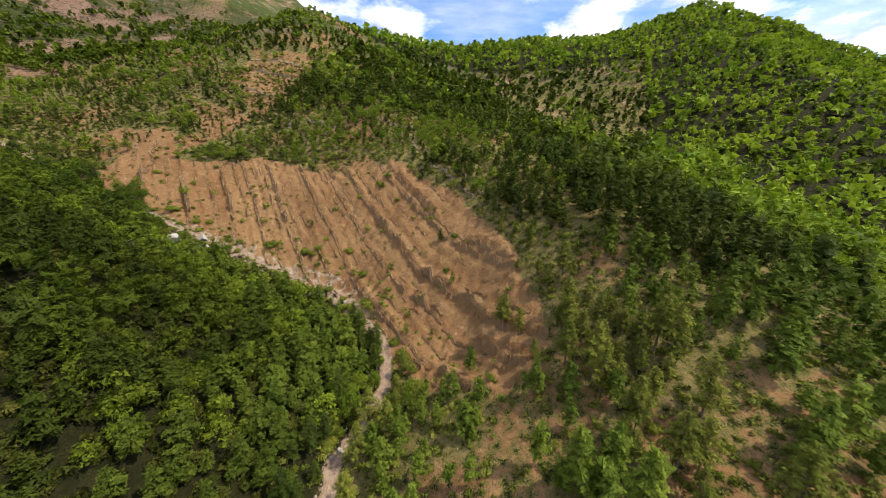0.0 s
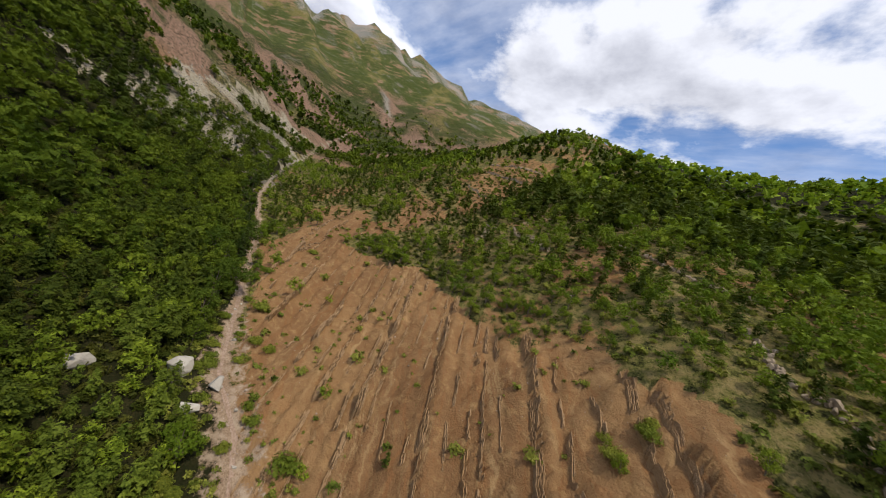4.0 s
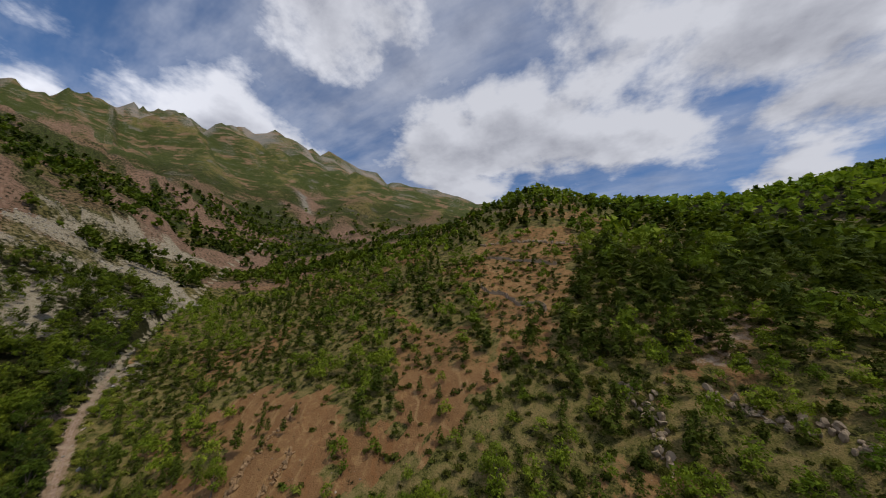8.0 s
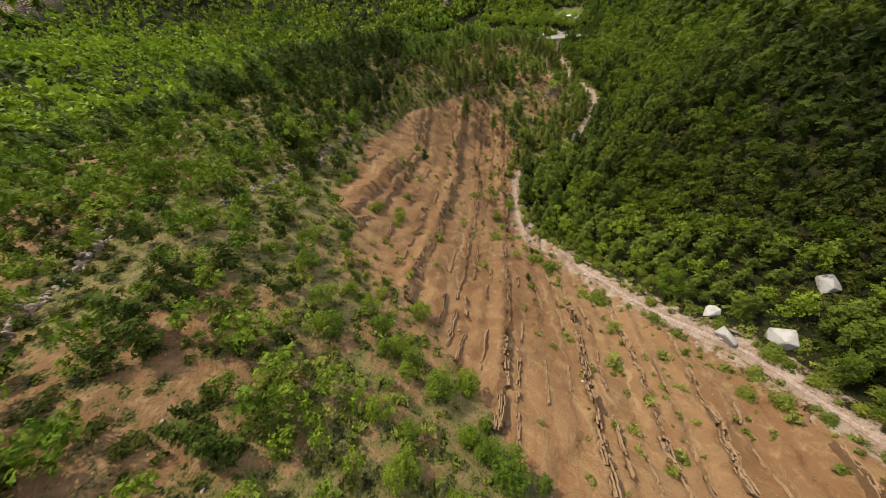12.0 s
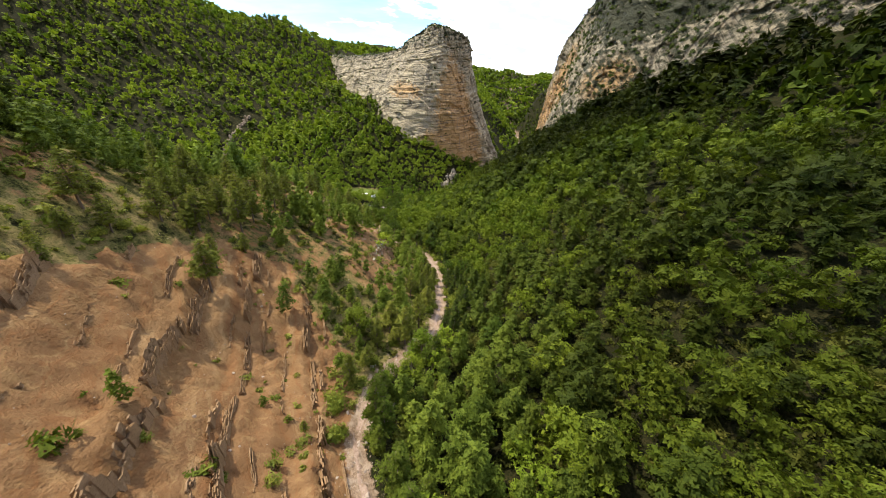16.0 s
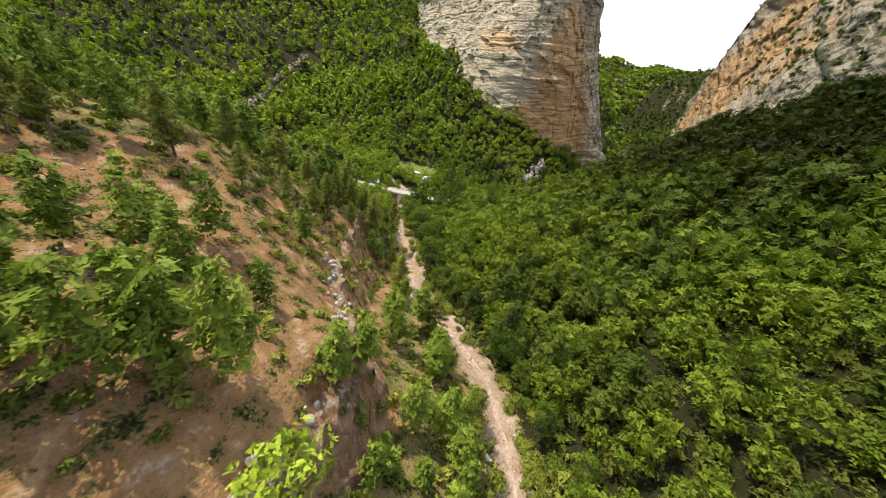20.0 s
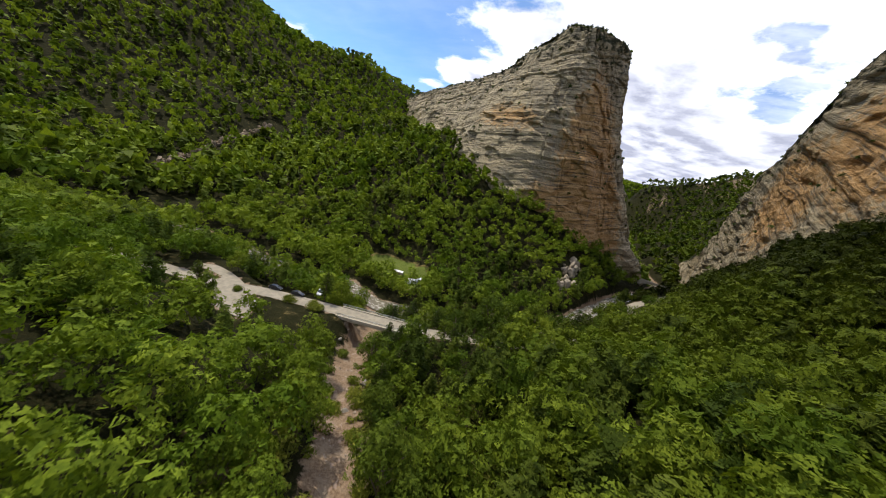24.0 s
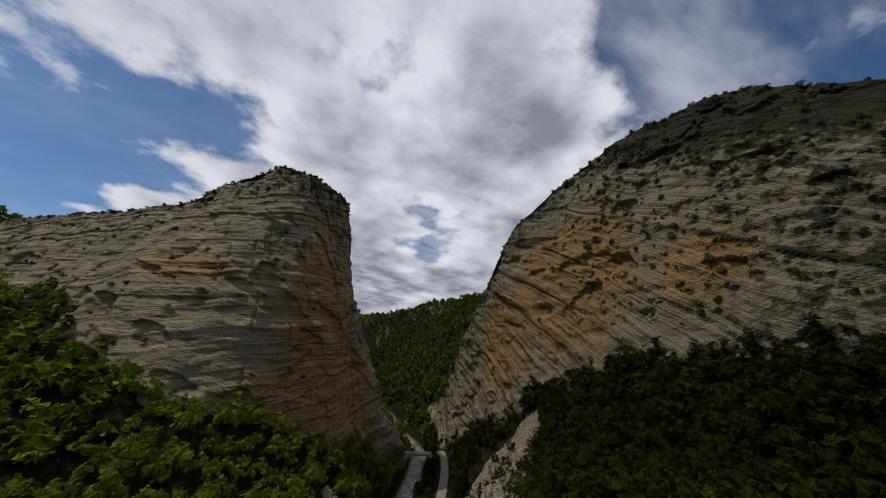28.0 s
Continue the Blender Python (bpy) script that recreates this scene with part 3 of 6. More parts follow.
# ---- ground sheet ----
WEST = [p[:2] for p in CREEK] + [p[:2] for p in RIVER[6:]] + [(-4500, -4500), (-4500, 700), (-900, 700)]
TOWER = [((-18, -580, 5), (80, -570, 160)), ((-34, -462, 8), (54, -448, 200)), ((-4, -414, 28), (60, -414, 211)), ((50, -362, 42), (92, -395, 217)), ((100, -343, 56), (115, -398, 216)),
         ((135, -347, 66), (140, -416, 206)), ((180, -375, 84), (170, -438, 190)), ((230, -430, 97), (210, -465, 180)), ((300, -490, 110), (275, -510, 176)),
         ((357, -560, 122), (355, -572, 172)), ((430, -660, 165), (430, -665, 178))]
WALL = [((-78, -560, 3), (-88, -550, 28)), ((-77, -505, 5), (-84, -498, 46)), ((-75, -455, 12), (-82, -462, 92)), ((-73, -420, 28), (-80, -426, 132)), ((-71, -395, 42), (-78, -399, 166)),
        ((-70, -365, 58), (-80, -377, 200)), ((-71, -325, 80), (-101, -318, 240)),
        ((-73, -266, 98), (-104, -270, 246)), ((-74, -205, 110), (-110, -215, 240)), ((-82, -165, 120), (-118, -180, 214)), ((-112, -138, 143), (-150, -160, 216)),
        ((-155, -122, 168), (-190, -140, 232)), ((-205, -100, 188), (-235, -120, 255)), ((-305, -60, 225), (-330, -85, 300))]
TOWER_FOOT = [b[:2] for b, r in TOWER] + [(440, -760), (200, -640), (0, -640)]
WALL_FOOT = [b[:2] for b, r in WALL] + [(-340, -120), (-260, -200), (-210, -330), (-190, -560)]
BARE = [
    [(-212, 384), (-142, 391), (-146, 310), (-149, 276), (-163, 280), (-194, 323)],
    [(-246, 326), (-206, 297), (-167, 280), (-163, 258), (-177, 255), (-209, 278)],
    [(-180, 198), (-206, 210), (-230, 222), (-256, 248), (-252, 262), (-218, 264), (-196, 250), (-186, 224)],
    [(-200, 252), (-176, 262), (-170, 246), (-188, 238)],
    [(20, 44), (40, 60), (44, 84), (20, 92), (8, 60)],
    [(13, 20), (32, 22), (36, 38), (28, 52), (11, 46)],
    [(34, -18), (56, -10), (58, 20), (34, 34), (10, 34), (8, 18)],
    [(58, 44), (88, 44), (90, 62), (62, 66)],
    [(54, -14), (44, -10), (28, -36), (34, -48), (50, -36)],
    [(55, -36), (40, -9), (17, 14), (9, 40), (1, 40), (8, 6), (31, -19), (44, -44)],
]
MEADOW = [(168, -218), (150, -212), (118, -214), (108, -228), (130, -240), (165, -238)]
CLEARING = [(92, -96), (140, -90), (172, -112), (168, -140), (118, -158), (98, -134)]
GREAT_BOULDERS = [(-121, 155.5, 5.0), (-126, 161.5, 5.6), (-135.6, 155, 7.0), (-138.7, 135.5, 6.0)]
BANK = [(-4, -276), (-9, -312), (-22, -334), (-48, -342), (-66, -318), (-42, -288), (-20, -270)]
SCREE = [[(-325, 112), (-400, 145), (-470, 180), (-600, 250), (-700, 360), (-530, 330), (-410, 284), (-350, 240), (-345, 165)], [(-560, 250), (-640, 330), (-600, 380), (-500, 300)], [(-300, 205), (-345, 232), (-330, 250), (-285, 225)], [(-870, 689), (-970, 784), (-1010, 740), (-769, 620)]]
PINK = [[(-1320, 290), (-1130, 175), (-1090, 210), (-1240, 340)], [(-1270, 440), (-1250, 360), (-1200, 380), (-1230, 470)], [(-1030, 800), (-940, 690), (-820, 655), (-800, 700), (-900, 760), (-980, 850)], [(-960, 380), (-821, 475), (-640, 525), (-620, 480), (-800, 410), (-950, 345)], [(-1010, 470), (-860, 560), (-700, 600), (-840, 500)], [(-660, 500), (-480, 450), (-470, 410), (-600, 440)]]


def zone_masks(x, y, z):
    """Amounts of bare marl, grass, stones; and the density of trees, for arrays of places."""
    dc, _, _ = line_distance(x, y, CREEK)
    dr, _, _ = line_distance(x, y, RIVER)
    dp, _, _ = line_distance(x, y, ROAD)
    dr = np.where(x > 235, 99.0, dr)
    west = inside(x, y, WEST)
    patch = fbm(x / 26, y / 26, 4, 31)
    broad = fbm(x / 90, y / 90, 3, 41)
    spur = (~west) & (y > -100) & (x < 115 + 30 * (1 - smooth(y, 80, 130)) + 0.45 * (y - 100)) & (y < 600) & (x > -420)
    upper = spur & (y > 275) & (x > -150 + 0.2 * (y - 290))
    bad = ragged(x, y, BADLAND, 3.0)
    marl = bad * 1.0
    bare = np.zeros(x.shape)
    for ring in BARE:
        bare = np.maximum(bare, ragged(x, y, ring, 7.0))
    marl = np.maximum(marl, bare * np.where(y < 40, 0.54, np.where(y < 130, 0.45, np.where(y < 275, 0.74, 0.56))))
    marl = np.maximum(marl, np.where(spur, 0.08 + smooth(patch, -0.15, 0.8) * 0.46, 0))
    marl = np.maximum(marl, np.where(spur & ~upper & (y < 130), smooth(patch, -0.4, 0.7) * 0.5, 0))
    far_nw = (x < -420) | ((y > 480) & (x < -250))
    marl = np.maximum(marl, np.where(far_nw & (z > 230), smooth(broad + 0.45 * patch, -0.35, 0.5) * 0.58 * (1 - smooth(z, 420, 700)), 0))
    for ring in PINK:
        marl = np.maximum(marl, ragged(x, y, ring, 22.0) * 0.6)
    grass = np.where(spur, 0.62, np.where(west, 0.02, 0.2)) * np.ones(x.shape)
    grass = np.where(far_nw, 0.5, grass)
    grass = np.maximum(grass, ragged(x, y, MEADOW))
    grass = np.maximum(grass, smooth(z, 500, 640) * 0.7)
    low = (1 - smooth(y, -20, 30)) + smooth(y, 118, 138) * (1 - smooth(-x, 140, 175)) * 2.0
    stone = np.maximum((1 - smooth(dc - 2.3 * low, 0.3, 4.6)) * np.where((y > 118) & (dc > 2.0), 0.5, 0.85), (1 - smooth(dr, 5.5, 8.5)) * 0.85)
    stone = np.maximum(stone, (1 - smooth(dp, 2.8, 4.2)) * 0.6)
    for ring in SCREE:
        stone = np.maximum(stone, ragged(x, y, ring, 14.0) * (0.35 + 0.35 * smooth(patch, -0.5, 0.3)))
    stone = np.maximum(stone, bare * np.where(y < 40, 0.27, 0.0))
    stone = np.maximum(stone, np.where(upper, smooth(patch, 0.1, 0.8) * 0.5, 0))
    crags = smooth(x, 1000, 1150) * (1 - smooth(x, 2600, 3000)) * smooth(y, -500, -350) * (1 - smooth(y, 900, 1200)) * smooth(z, 110, 180)
    stone = np.maximum(stone, crags * (0.4 + 0.25 * broad))
    south = smooth(-y, 900, 1100) * (x < 200)
    stone = np.maximum(stone, south * smooth(patch + broad, -0.1, 0.6) * 0.5)
    stone = np.maximum(stone, smooth(z, 760, 900) * 0.34 + smooth(z, 420, 700) * smooth(patch + broad, -0.2, 0.9) * 0.42)
    trees = np.where(west, 0.97, 0.93) * np.ones(x.shape)
    trees = np.where(spur, 0.52 + 0.4 * smooth(-patch, -0.2, 0.5), trees)
    trees = np.where(spur & (0.78 * x + 0.62 * y > 116) & (y > 95) & (x > -20), 0.85, trees)
    trees = np.where(spur & (y > 215), 0.86, trees)
    trees = np.where(upper, 0.85, trees)
    trees = np.where(spur & (x > 55) & (y > 90), 0.85, trees)
    trees = trees * (1 - 0.965 * bad) * (1 - np.where(y < 60, 0.66, 0.7) * bare)
    for ring in SCREE:
        trees = trees * (1 - 0.35 * ragged(x, y, ring, 14.0))
    trees = trees * (1 - 0.65 * crags)
    trees = np.where(far_nw, trees * smooth(-broad - 0.6 * patch, -0.6, 0.15) * (1 - smooth(z, 400, 560)), trees)
    trees = trees * (1 - smooth(z, 600, 860))
    trees = trees * smooth(dc - 2.6 * low, 1.8, 3.6) * smooth(dr, 6.5, 9.5) * smooth(dp - np.where(y < -190, 2.2, np.where((y < -152) & (x < 88), -1.4, 0.0)), 3.6, 5.2)
    trees = trees * (1 - inside(x, y, MEADOW)) * (1 - inside(x, y, TOWER_FOOT) * 0.75) * (1 - inside(x, y, WALL_FOOT) * 0.8)
    bank = ragged(x, y, BANK, 3.0)
    stone = np.maximum(stone, bank * 0.75)
    pillar, _, _ = line_distance(x, y, [(47, -296, 0), (43, -340, 0)])
    for bx, by, size in GREAT_BOULDERS:
        trees = np.where(np.hypot(x - bx, y - by) < 0.9 * size, 0, trees)
    slabs, _, _ = line_distance(x, y, [(337, -201, 0), (385, -276, 0), (404, -335, 0)])
    trees = trees * (1 - 0.92 * bank) * smooth(pillar, 4, 9) * (0.12 + 0.88 * smooth(slabs, 9, 20))
    lot = np.hypot((x - 147) / 21, (y + 125.5 + 0.28 * (x - 147)) / 8) < 1
    trees = np.where(lot, 0, trees * np.where(inside(x, y, CLEARING), 0.25, 1.0))
    pools = (np.hypot((x - 176) / 15, (y + 170) / 10) < 1) | (np.hypot((x - 126) / 14, (y + 178) / 10) < 1)
    trees = np.where(pools, 0, trees)
    stone = np.maximum(stone, lot * 0.5)
    return marl, grass, stone, trees, west, spur, upper


BEDS = [-28, -22, -16, -10, -3, 4, 10, 17, 24, 29, 34, 38, 42, 46.5, 52, 57.5, 60.5, 66, 70, 73, 76, 82, 87, 92.5, 98, 101, 109, 116]


MAJOR = (-22, -3, 17, 29, 42, 60.5, 73, 82, 98, 101, 116)


def bed_strength(x, y, q):
    """How far a hard bed stands out, from place to place."""
    return 0.42 + 0.58 * smooth(fbm(x / 19 + q * 0.37, y / 19, 2, 67), -0.6, 0.1)


def bed_steps(x, y):
    """Steps where the hard beds of the badland stand out, and rills in the marl between them."""
    q = 0.78 * x + 0.62 * y + 2.0 * vnoise(x / 40, y / 40, 77)
    along = 0.62 * x - 0.78 * y
    out = np.zeros(np.shape(x))
    for a, b in zip([-34] + BEDS, BEDS):
        s = (q - a) / (b - a)
        tall = 3.8 if a in MAJOR else 1.4
        drop = (1 - s) ** 1.3 * min(tall, 0.6 * (b - a)) * bed_strength(x, y, a)
        out = np.where((s >= 0) & (s < 1), drop, out)
    rills = np.abs(fbm(along / 8 + 0.8 * vnoise(q / 9, along / 9, 60), q / 26, 3, 61))
    small = np.abs(fbm(along / 3.4 + 0.5 * vnoise(q / 4, along / 4, 66), q / 11, 2, 68))
    return out - 0.55 * (1 - smooth(small, 0, 0.3)) - 1.2 * (1 - smooth(rills, 0, 0.4)) + 1.3 * fbm(x / 22, y / 22, 4, 63) + 0.35 * fbm(x / 4, y / 4, 2, 64)


def ground_height(x, y):
    h = height(x, y)
    mask = inside(x, y, BADLAND).astype(float)
    return h + mask * bed_steps(x, y)


def build_ground():
    def spread(stops, end):
        out = []
        for (a, step), (b, _) in zip(stops, stops[1:]):
            out += list(np.arange(a, b - 1e-6, step))
        out.append(stops[-1][0])
        g, v = 2.0, stops[-1][0]
        while v < end:
            g *= 1.07
            v += g
            out.append(v)
        g, v, low = 2.0, stops[0][0], []
        while v > -end:
            g *= 1.07
            v -= g
            low.append(v)
        return np.array(low[::-1] + out)

    xs = spread([(-330, 3.0), (-235, 1.05), (62, 2.8), (330, 2.0)], 4400)
    ys = spread([(-460, 3.0), (-180, 2.6), (-60, 1.6), (70, 1.05), (235, 2.8), (420, 2.0)], 4400)
    gx, gy = np.meshgrid(xs, ys)
    x, y = gx.ravel(), gy.ravel()
    z = ground_height(x, y)
    marl, grass, stone, trees, *_ = zone_masks(x, y, z)
    zone = np.stack([marl, grass, stone, trees], -1)
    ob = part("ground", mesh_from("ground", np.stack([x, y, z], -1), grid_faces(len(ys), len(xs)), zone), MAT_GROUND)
    tagged(ob, "steep valley ground of red marl, scree, litter and grass", "ground", kind="structure")


build_ground()


# ---- rock faces ----
def layer(b, seed):
    """Piecewise even beds with short slopes between them, 0..1."""
    k = np.floor(b)
    f = smooth(b - k, 0.7, 1.0)
    lo, hi = vnoise(k * 7.31, k * 0 + 0.5, seed), vnoise((k + 1) * 7.31, k * 0 + 0.5, seed)
    return (lo * (1 - f) + hi * f) * 0.5 + 0.5


def cliff(name, stations, inward, dip, seed, warm, caves, label, pale=1.0, leafy=None, flare=None):
    """A rock face between a foot line and a rim line, with ledges along its beds, and a cap that runs back from the rim."""
    foot, rim, step = [], [], 1.45
    for (a, ra), (b, rb) in zip(stations, stations[1:]):
        k = max(2, int(math.hypot(b[0] - a[0], b[1] - a[1]) / step))
        for i in range(k):
            s = i / k
            foot.append([a[j] + (b[j] - a[j]) * s for j in range(3)])
            rim.append([ra[j] + (rb[j] - ra[j]) * s for j in range(3)])
    foot, rim = np.array(foot), np.array(rim)

    def soften(v, w):
        pad = np.pad(v, ((w, w), (0, 0)), "edge")
        return np.stack([np.convolve(pad[:, j], np.ones(2 * w + 1) / (2 * w + 1), "valid") for j in range(3)], -1)

    foot, rim = soften(foot, 7), soften(rim, 6)
    u = np.concatenate([[0], np.cumsum(np.hypot(*np.diff(foot[:, :2], axis=0).T))])
    t = np.gradient(foot[:, :2], axis=0) + np.gradient(rim[:, :2], axis=0)
    t /= np.linalg.norm(t, axis=1)[:, None]
    out = np.stack([t[:, 1], -t[:, 0]], -1) * -inward
    rows, zone, levels = [], [], 180
    for k in range(levels + 1):
        v = k / levels
        z = foot[:, 2] - 14 + (rim[:, 2] - foot[:, 2] + 14) * v
        w = np.clip((z - foot[:, 2]) / (rim[:, 2] - foot[:, 2]), 0, 1)
        s = 0.55 * w ** 1.5 + 0.45 * w
        if flare:
            s = s + (1 - (1 - w) ** 1.5 - s) * (1 - smooth(u, *flare))
        xy = foot[:, :2] + (rim[:, :2] - foot[:, :2]) * s[:, None]
        b = z + dip * u + 9 * vnoise(u / 90, z / 120, seed) + 2.0 * vnoise(u / 25, z / 40, seed + 1)
        thick, thin = layer(b / 6.5, seed + 2), layer(b / 2.3, seed + 3)
        push = 2.6 * thick + 1.7 * thin + 3.2 * fbm(u / 40, z / 60, 3, seed + 4) + 1.1 * fbm(u / 12, z / 5, 4, seed + 5)
        # slabs that broke away and left roofs
        slab = smooth(vnoise(u / 17 + 0.3 * vnoise(u / 5, z / 5, seed + 12), (b - 0.4 * u) / 13, seed + 11), 0.25, 0.34)
        push = push - 2.4 * slab
        push = push - 1.2 * (np.abs(vnoise(u / 11, z / 90, seed + 6)) < 0.04)
        glow = np.zeros(len(u))
        for cu, cz, ru, rz, amount in warm:
            glow = np.maximum(glow, amount * np.exp(-((u - cu) / ru) ** 2 - ((z - cz) / rz) ** 2))
        for cu, cz, ru, rz, deep in caves:
            hole = np.exp(-((u - cu) / ru) ** 4 - ((z - cz) / rz) ** 4)
            push = push - deep * hole
        rows.append(np.concatenate([xy + out * push[:, None], z[:, None]], 1))
        green = np.clip(1.2 * (layer(b / 6.5, seed + 2) - layer((b + 1.4) / 6.5, seed + 2)), 0, 1) + smooth(w, 0.6, 1.0) * 0.6
        # dark green that paints the wall's shade in, beyond its few bushes
        if leafy:
            green = green + 0.60 * smooth(u + 0.6 * (z - 150) + 18 * fbm(u / 20, z / 20, 3, seed + 9), *leafy)
        zone.append(np.stack([pale * (0.6 * thin + 0.4 * thick), glow, np.clip(green, 0, 0.9), b], -1))
    for back, rise in ((3, 1.5), (8, 3.0), (16, 4.0), (30, 3.0), (50, -4), (80, -30), (110, -80)):
        xy = rim[:, :2] - out * back + out * 2.5
        z = rim[:, 2] + rise + fbm(xy[:, 0] / 12, xy[:, 1] / 12, 3, seed + 8) * 2.0
        rows.append(np.concatenate([xy, z[:, None]], 1))
        zone.append(np.tile([0.4, 0.0, 0.75, 1.0], (len(u), 1)))
    verts, zone = np.concatenate(rows), np.concatenate(zone)
    me = mesh_from(name, verts, grid_faces(len(rows), len(u)), zone, False)
    ob = part(name, me, MAT_CLIFF)
    tagged(ob, label, "cliff", kind="structure")
    return np.array(rows), out


TOWER_ROWS, TOWER_OUT = cliff("rock_tower", TOWER, 1, 0.10, 200, [(226, 85, 50, 95, 1.25), (275, 55, 35, 35, 0.8), (340, 130, 60, 18, 0.6)],
                              [(150, 45, 7, 6, 6.0), (185, 78, 9, 4, 5.0), (120, 40, 9, 9, 7.0)],
                              "tall bedded limestone tower with an orange face", flare=(185, 250))
WALL_ROWS, WALL_OUT = cliff("rock_wall", WALL, -1, 0.5, 300, [(250, 150, 55, 55, 1.0), (190, 110, 40, 50, 0.8), (330, 145, 30, 25, 0.7), (410, 160, 40, 25, 0.7)],
                            [(230, 130, 10, 4, 4.0), (270, 160, 12, 3, 4.0)],
                            "huge grey and orange bedded limestone wall", 0.35, (285, 370))


# ---- plants: templates ----
def leaf_sprays(rng, centres, normals, size, stretch=1.5):
    """One pointed spray of leaves per centre, facing roughly along its normal."""
    k = len(centres)
    nrm = normals / (np.linalg.norm(normals, axis=1)[:, None] + 1e-9)
    side = np.cross(nrm, rng.normal(size=(k, 3)))
    side /= np.linalg.norm(side, axis=1)[:, None] + 1e-9
    up = np.cross(nrm, side)
    s = (size * rng.uniform(0.6, 1.4, k))[:, None]
    a, b = side * s * 0.62, up * s * 0.55 * stretch
    v = np.stack([centres - a - b * rng.uniform(0.3, 0.9, (k, 1)), centres + a - b * 0.55, centres + b + a * rng.uniform(-0.5, 0.5, (k, 1)) - nrm * s * 0.15], 1)
    return v.reshape(-1, 3), np.arange(k * 3).reshape(-1, 3)


def tapered(points, radii, sides=5):
    """A tapered tube along points, as vertices and quads."""
    pts = np.array(points, float)
    ang = np.linspace(0, 2 * np.pi, sides, endpoint=False)
    verts = []
    for i, p in enumerate(pts):
        d = pts[min(i + 1, len(pts) - 1)] - pts[max(i - 1, 0)]
        d /= np.linalg.norm(d) + 1e-9
        a = np.cross(d, (0.3, 1, 0.2))
        a /= np.linalg.norm(a) + 1e-9
        b = np.cross(d, a)
        verts += [p + radii[i] * (math.cos(t) * a + math.sin(t) * b) for t in ang]
    faces = [[i * sides + j, i * sides + (j + 1) % sides, (i + 1) * sides + (j + 1) % sides, (i + 1) * sides + j] for i in range(len(pts) - 1) for j in range(sides)]
    return np.array(verts), np.array(faces)


def joined(pieces):
    verts, faces, base = [], [], 0
    for v, f in pieces:
        verts.append(v)
        faces.append(f + base)
        base += len(v)
    return np.concatenate(verts), np.concatenate(faces)


def broadleaf(seed, leaves, size, limbs):
    """A broadleaf tree about 8 m high: wood and crown as (vertices, quads)."""
    rng = np.random.default_rng(seed)
    lean = rng.normal(0, 0.25, 2)
    top = np.array([lean[0], lean[1], 5.6])
    wood = [tapered([(0, 0, -0.6), (lean[0] * 0.2, lean[1] * 0.2, 1.6), top * 0.65, top], [0.19, 0.15, 0.10, 0.04])]
    blobs = [(np.array([lean[0], lean[1], 6.2]), 1.55)]
    for k in range(limbs):
        a = 2 * np.pi * (k + rng.uniform(-0.3, 0.3)) / limbs
        h = rng.uniform(2.6, 5.8)
        r = rng.uniform(1.2, 2.3) * (1.15 - 0.07 * (h - 2.6) ** 1.2)
        c = np.array([math.cos(a) * r, math.sin(a) * r, h])
        wood.append(tapered([(lean[0] * 0.3, lean[1] * 0.3, h * 0.45), c * [0.55, 0.55, 0.85], c], [0.08, 0.055, 0.02], 4))
        blobs.append((c, rng.uniform(0.95, 1.5)))
    weights = np.array([b[1] ** 2 for b in blobs])
    which = rng.choice(len(blobs), leaves, p=weights / weights.sum())
    d = rng.normal(size=(leaves, 3))
    d[:, 2] += 0.35
    d /= np.linalg.norm(d, axis=1)[:, None]
    cen = np.array([b[0] for b in blobs])[which]
    rad = np.array([b[1] for b in blobs])[which] * rng.uniform(0.55, 1.12, leaves)
    pos = cen + d * rad[:, None] * [1, 1, 0.8]
    return joined(wood), leaf_sprays(rng, pos, d + rng.normal(0, 0.45, (leaves, 3)) + [0, 0, 0.3], size, 1.25)


def pine(seed, leaves, size, whorls, height_m=8.0):
    """A mountain pine: whorls of flat sprays round a straight stem."""
    rng = np.random.default_rng(seed)
    wood = [tapered([(0, 0, -0.6), (0.05, 0, height_m * 0.45), (0.0, 0.08, height_m * 0.97)], [0.17, 0.11, 0.02])]
    tips, dirs, reach = [], [], []
    open_base = rng.uniform(0.16, 0.34)
    for w in range(whorls):
        f = w / (whorls - 1)
        z = height_m * (open_base + (0.97 - open_base) * f)
        r = 0.30 + 2.0 * (1 - f) ** 0.8 * (0.55 + 0.45 * min(1, f * 5))
        arms = rng.integers(4, 7)
        spin = rng.uniform(0, 6.28)
        for k in range(arms):
            a = spin + 2 * np.pi * k / arms + rng.normal(0, 0.25)
            tips.append((0, 0, z))
            dirs.append((math.cos(a), math.sin(a), rng.uniform(0.0, 0.35)))
            reach.append(r * rng.uniform(0.6, 1.15))
            if leaves > 150:
                wood.append(tapered([(0, 0, z), (math.cos(a) * reach[-1] * 0.9, math.sin(a) * reach[-1] * 0.9, z + reach[-1] * dirs[-1][2] * 0.9)], [0.045, 0.012], 3))
    tips, dirs, reach = np.array(tips), np.array(dirs), np.array(reach)
    which = rng.choice(len(tips), leaves, p=reach / reach.sum())
    s = rng.uniform(0.3, 1.05, leaves)
    pos = tips[which] + dirs[which] * (reach[which] * s)[:, None] + rng.normal(0, 0.16, (leaves, 3)) * [1, 1, 0.6]
    nrm = dirs[which] * 0.55 + rng.normal(0, 0.4, (leaves, 3)) + [0, 0, 0.75]
    return joined(wood), leaf_sprays(rng, pos, nrm, size, 1.7)


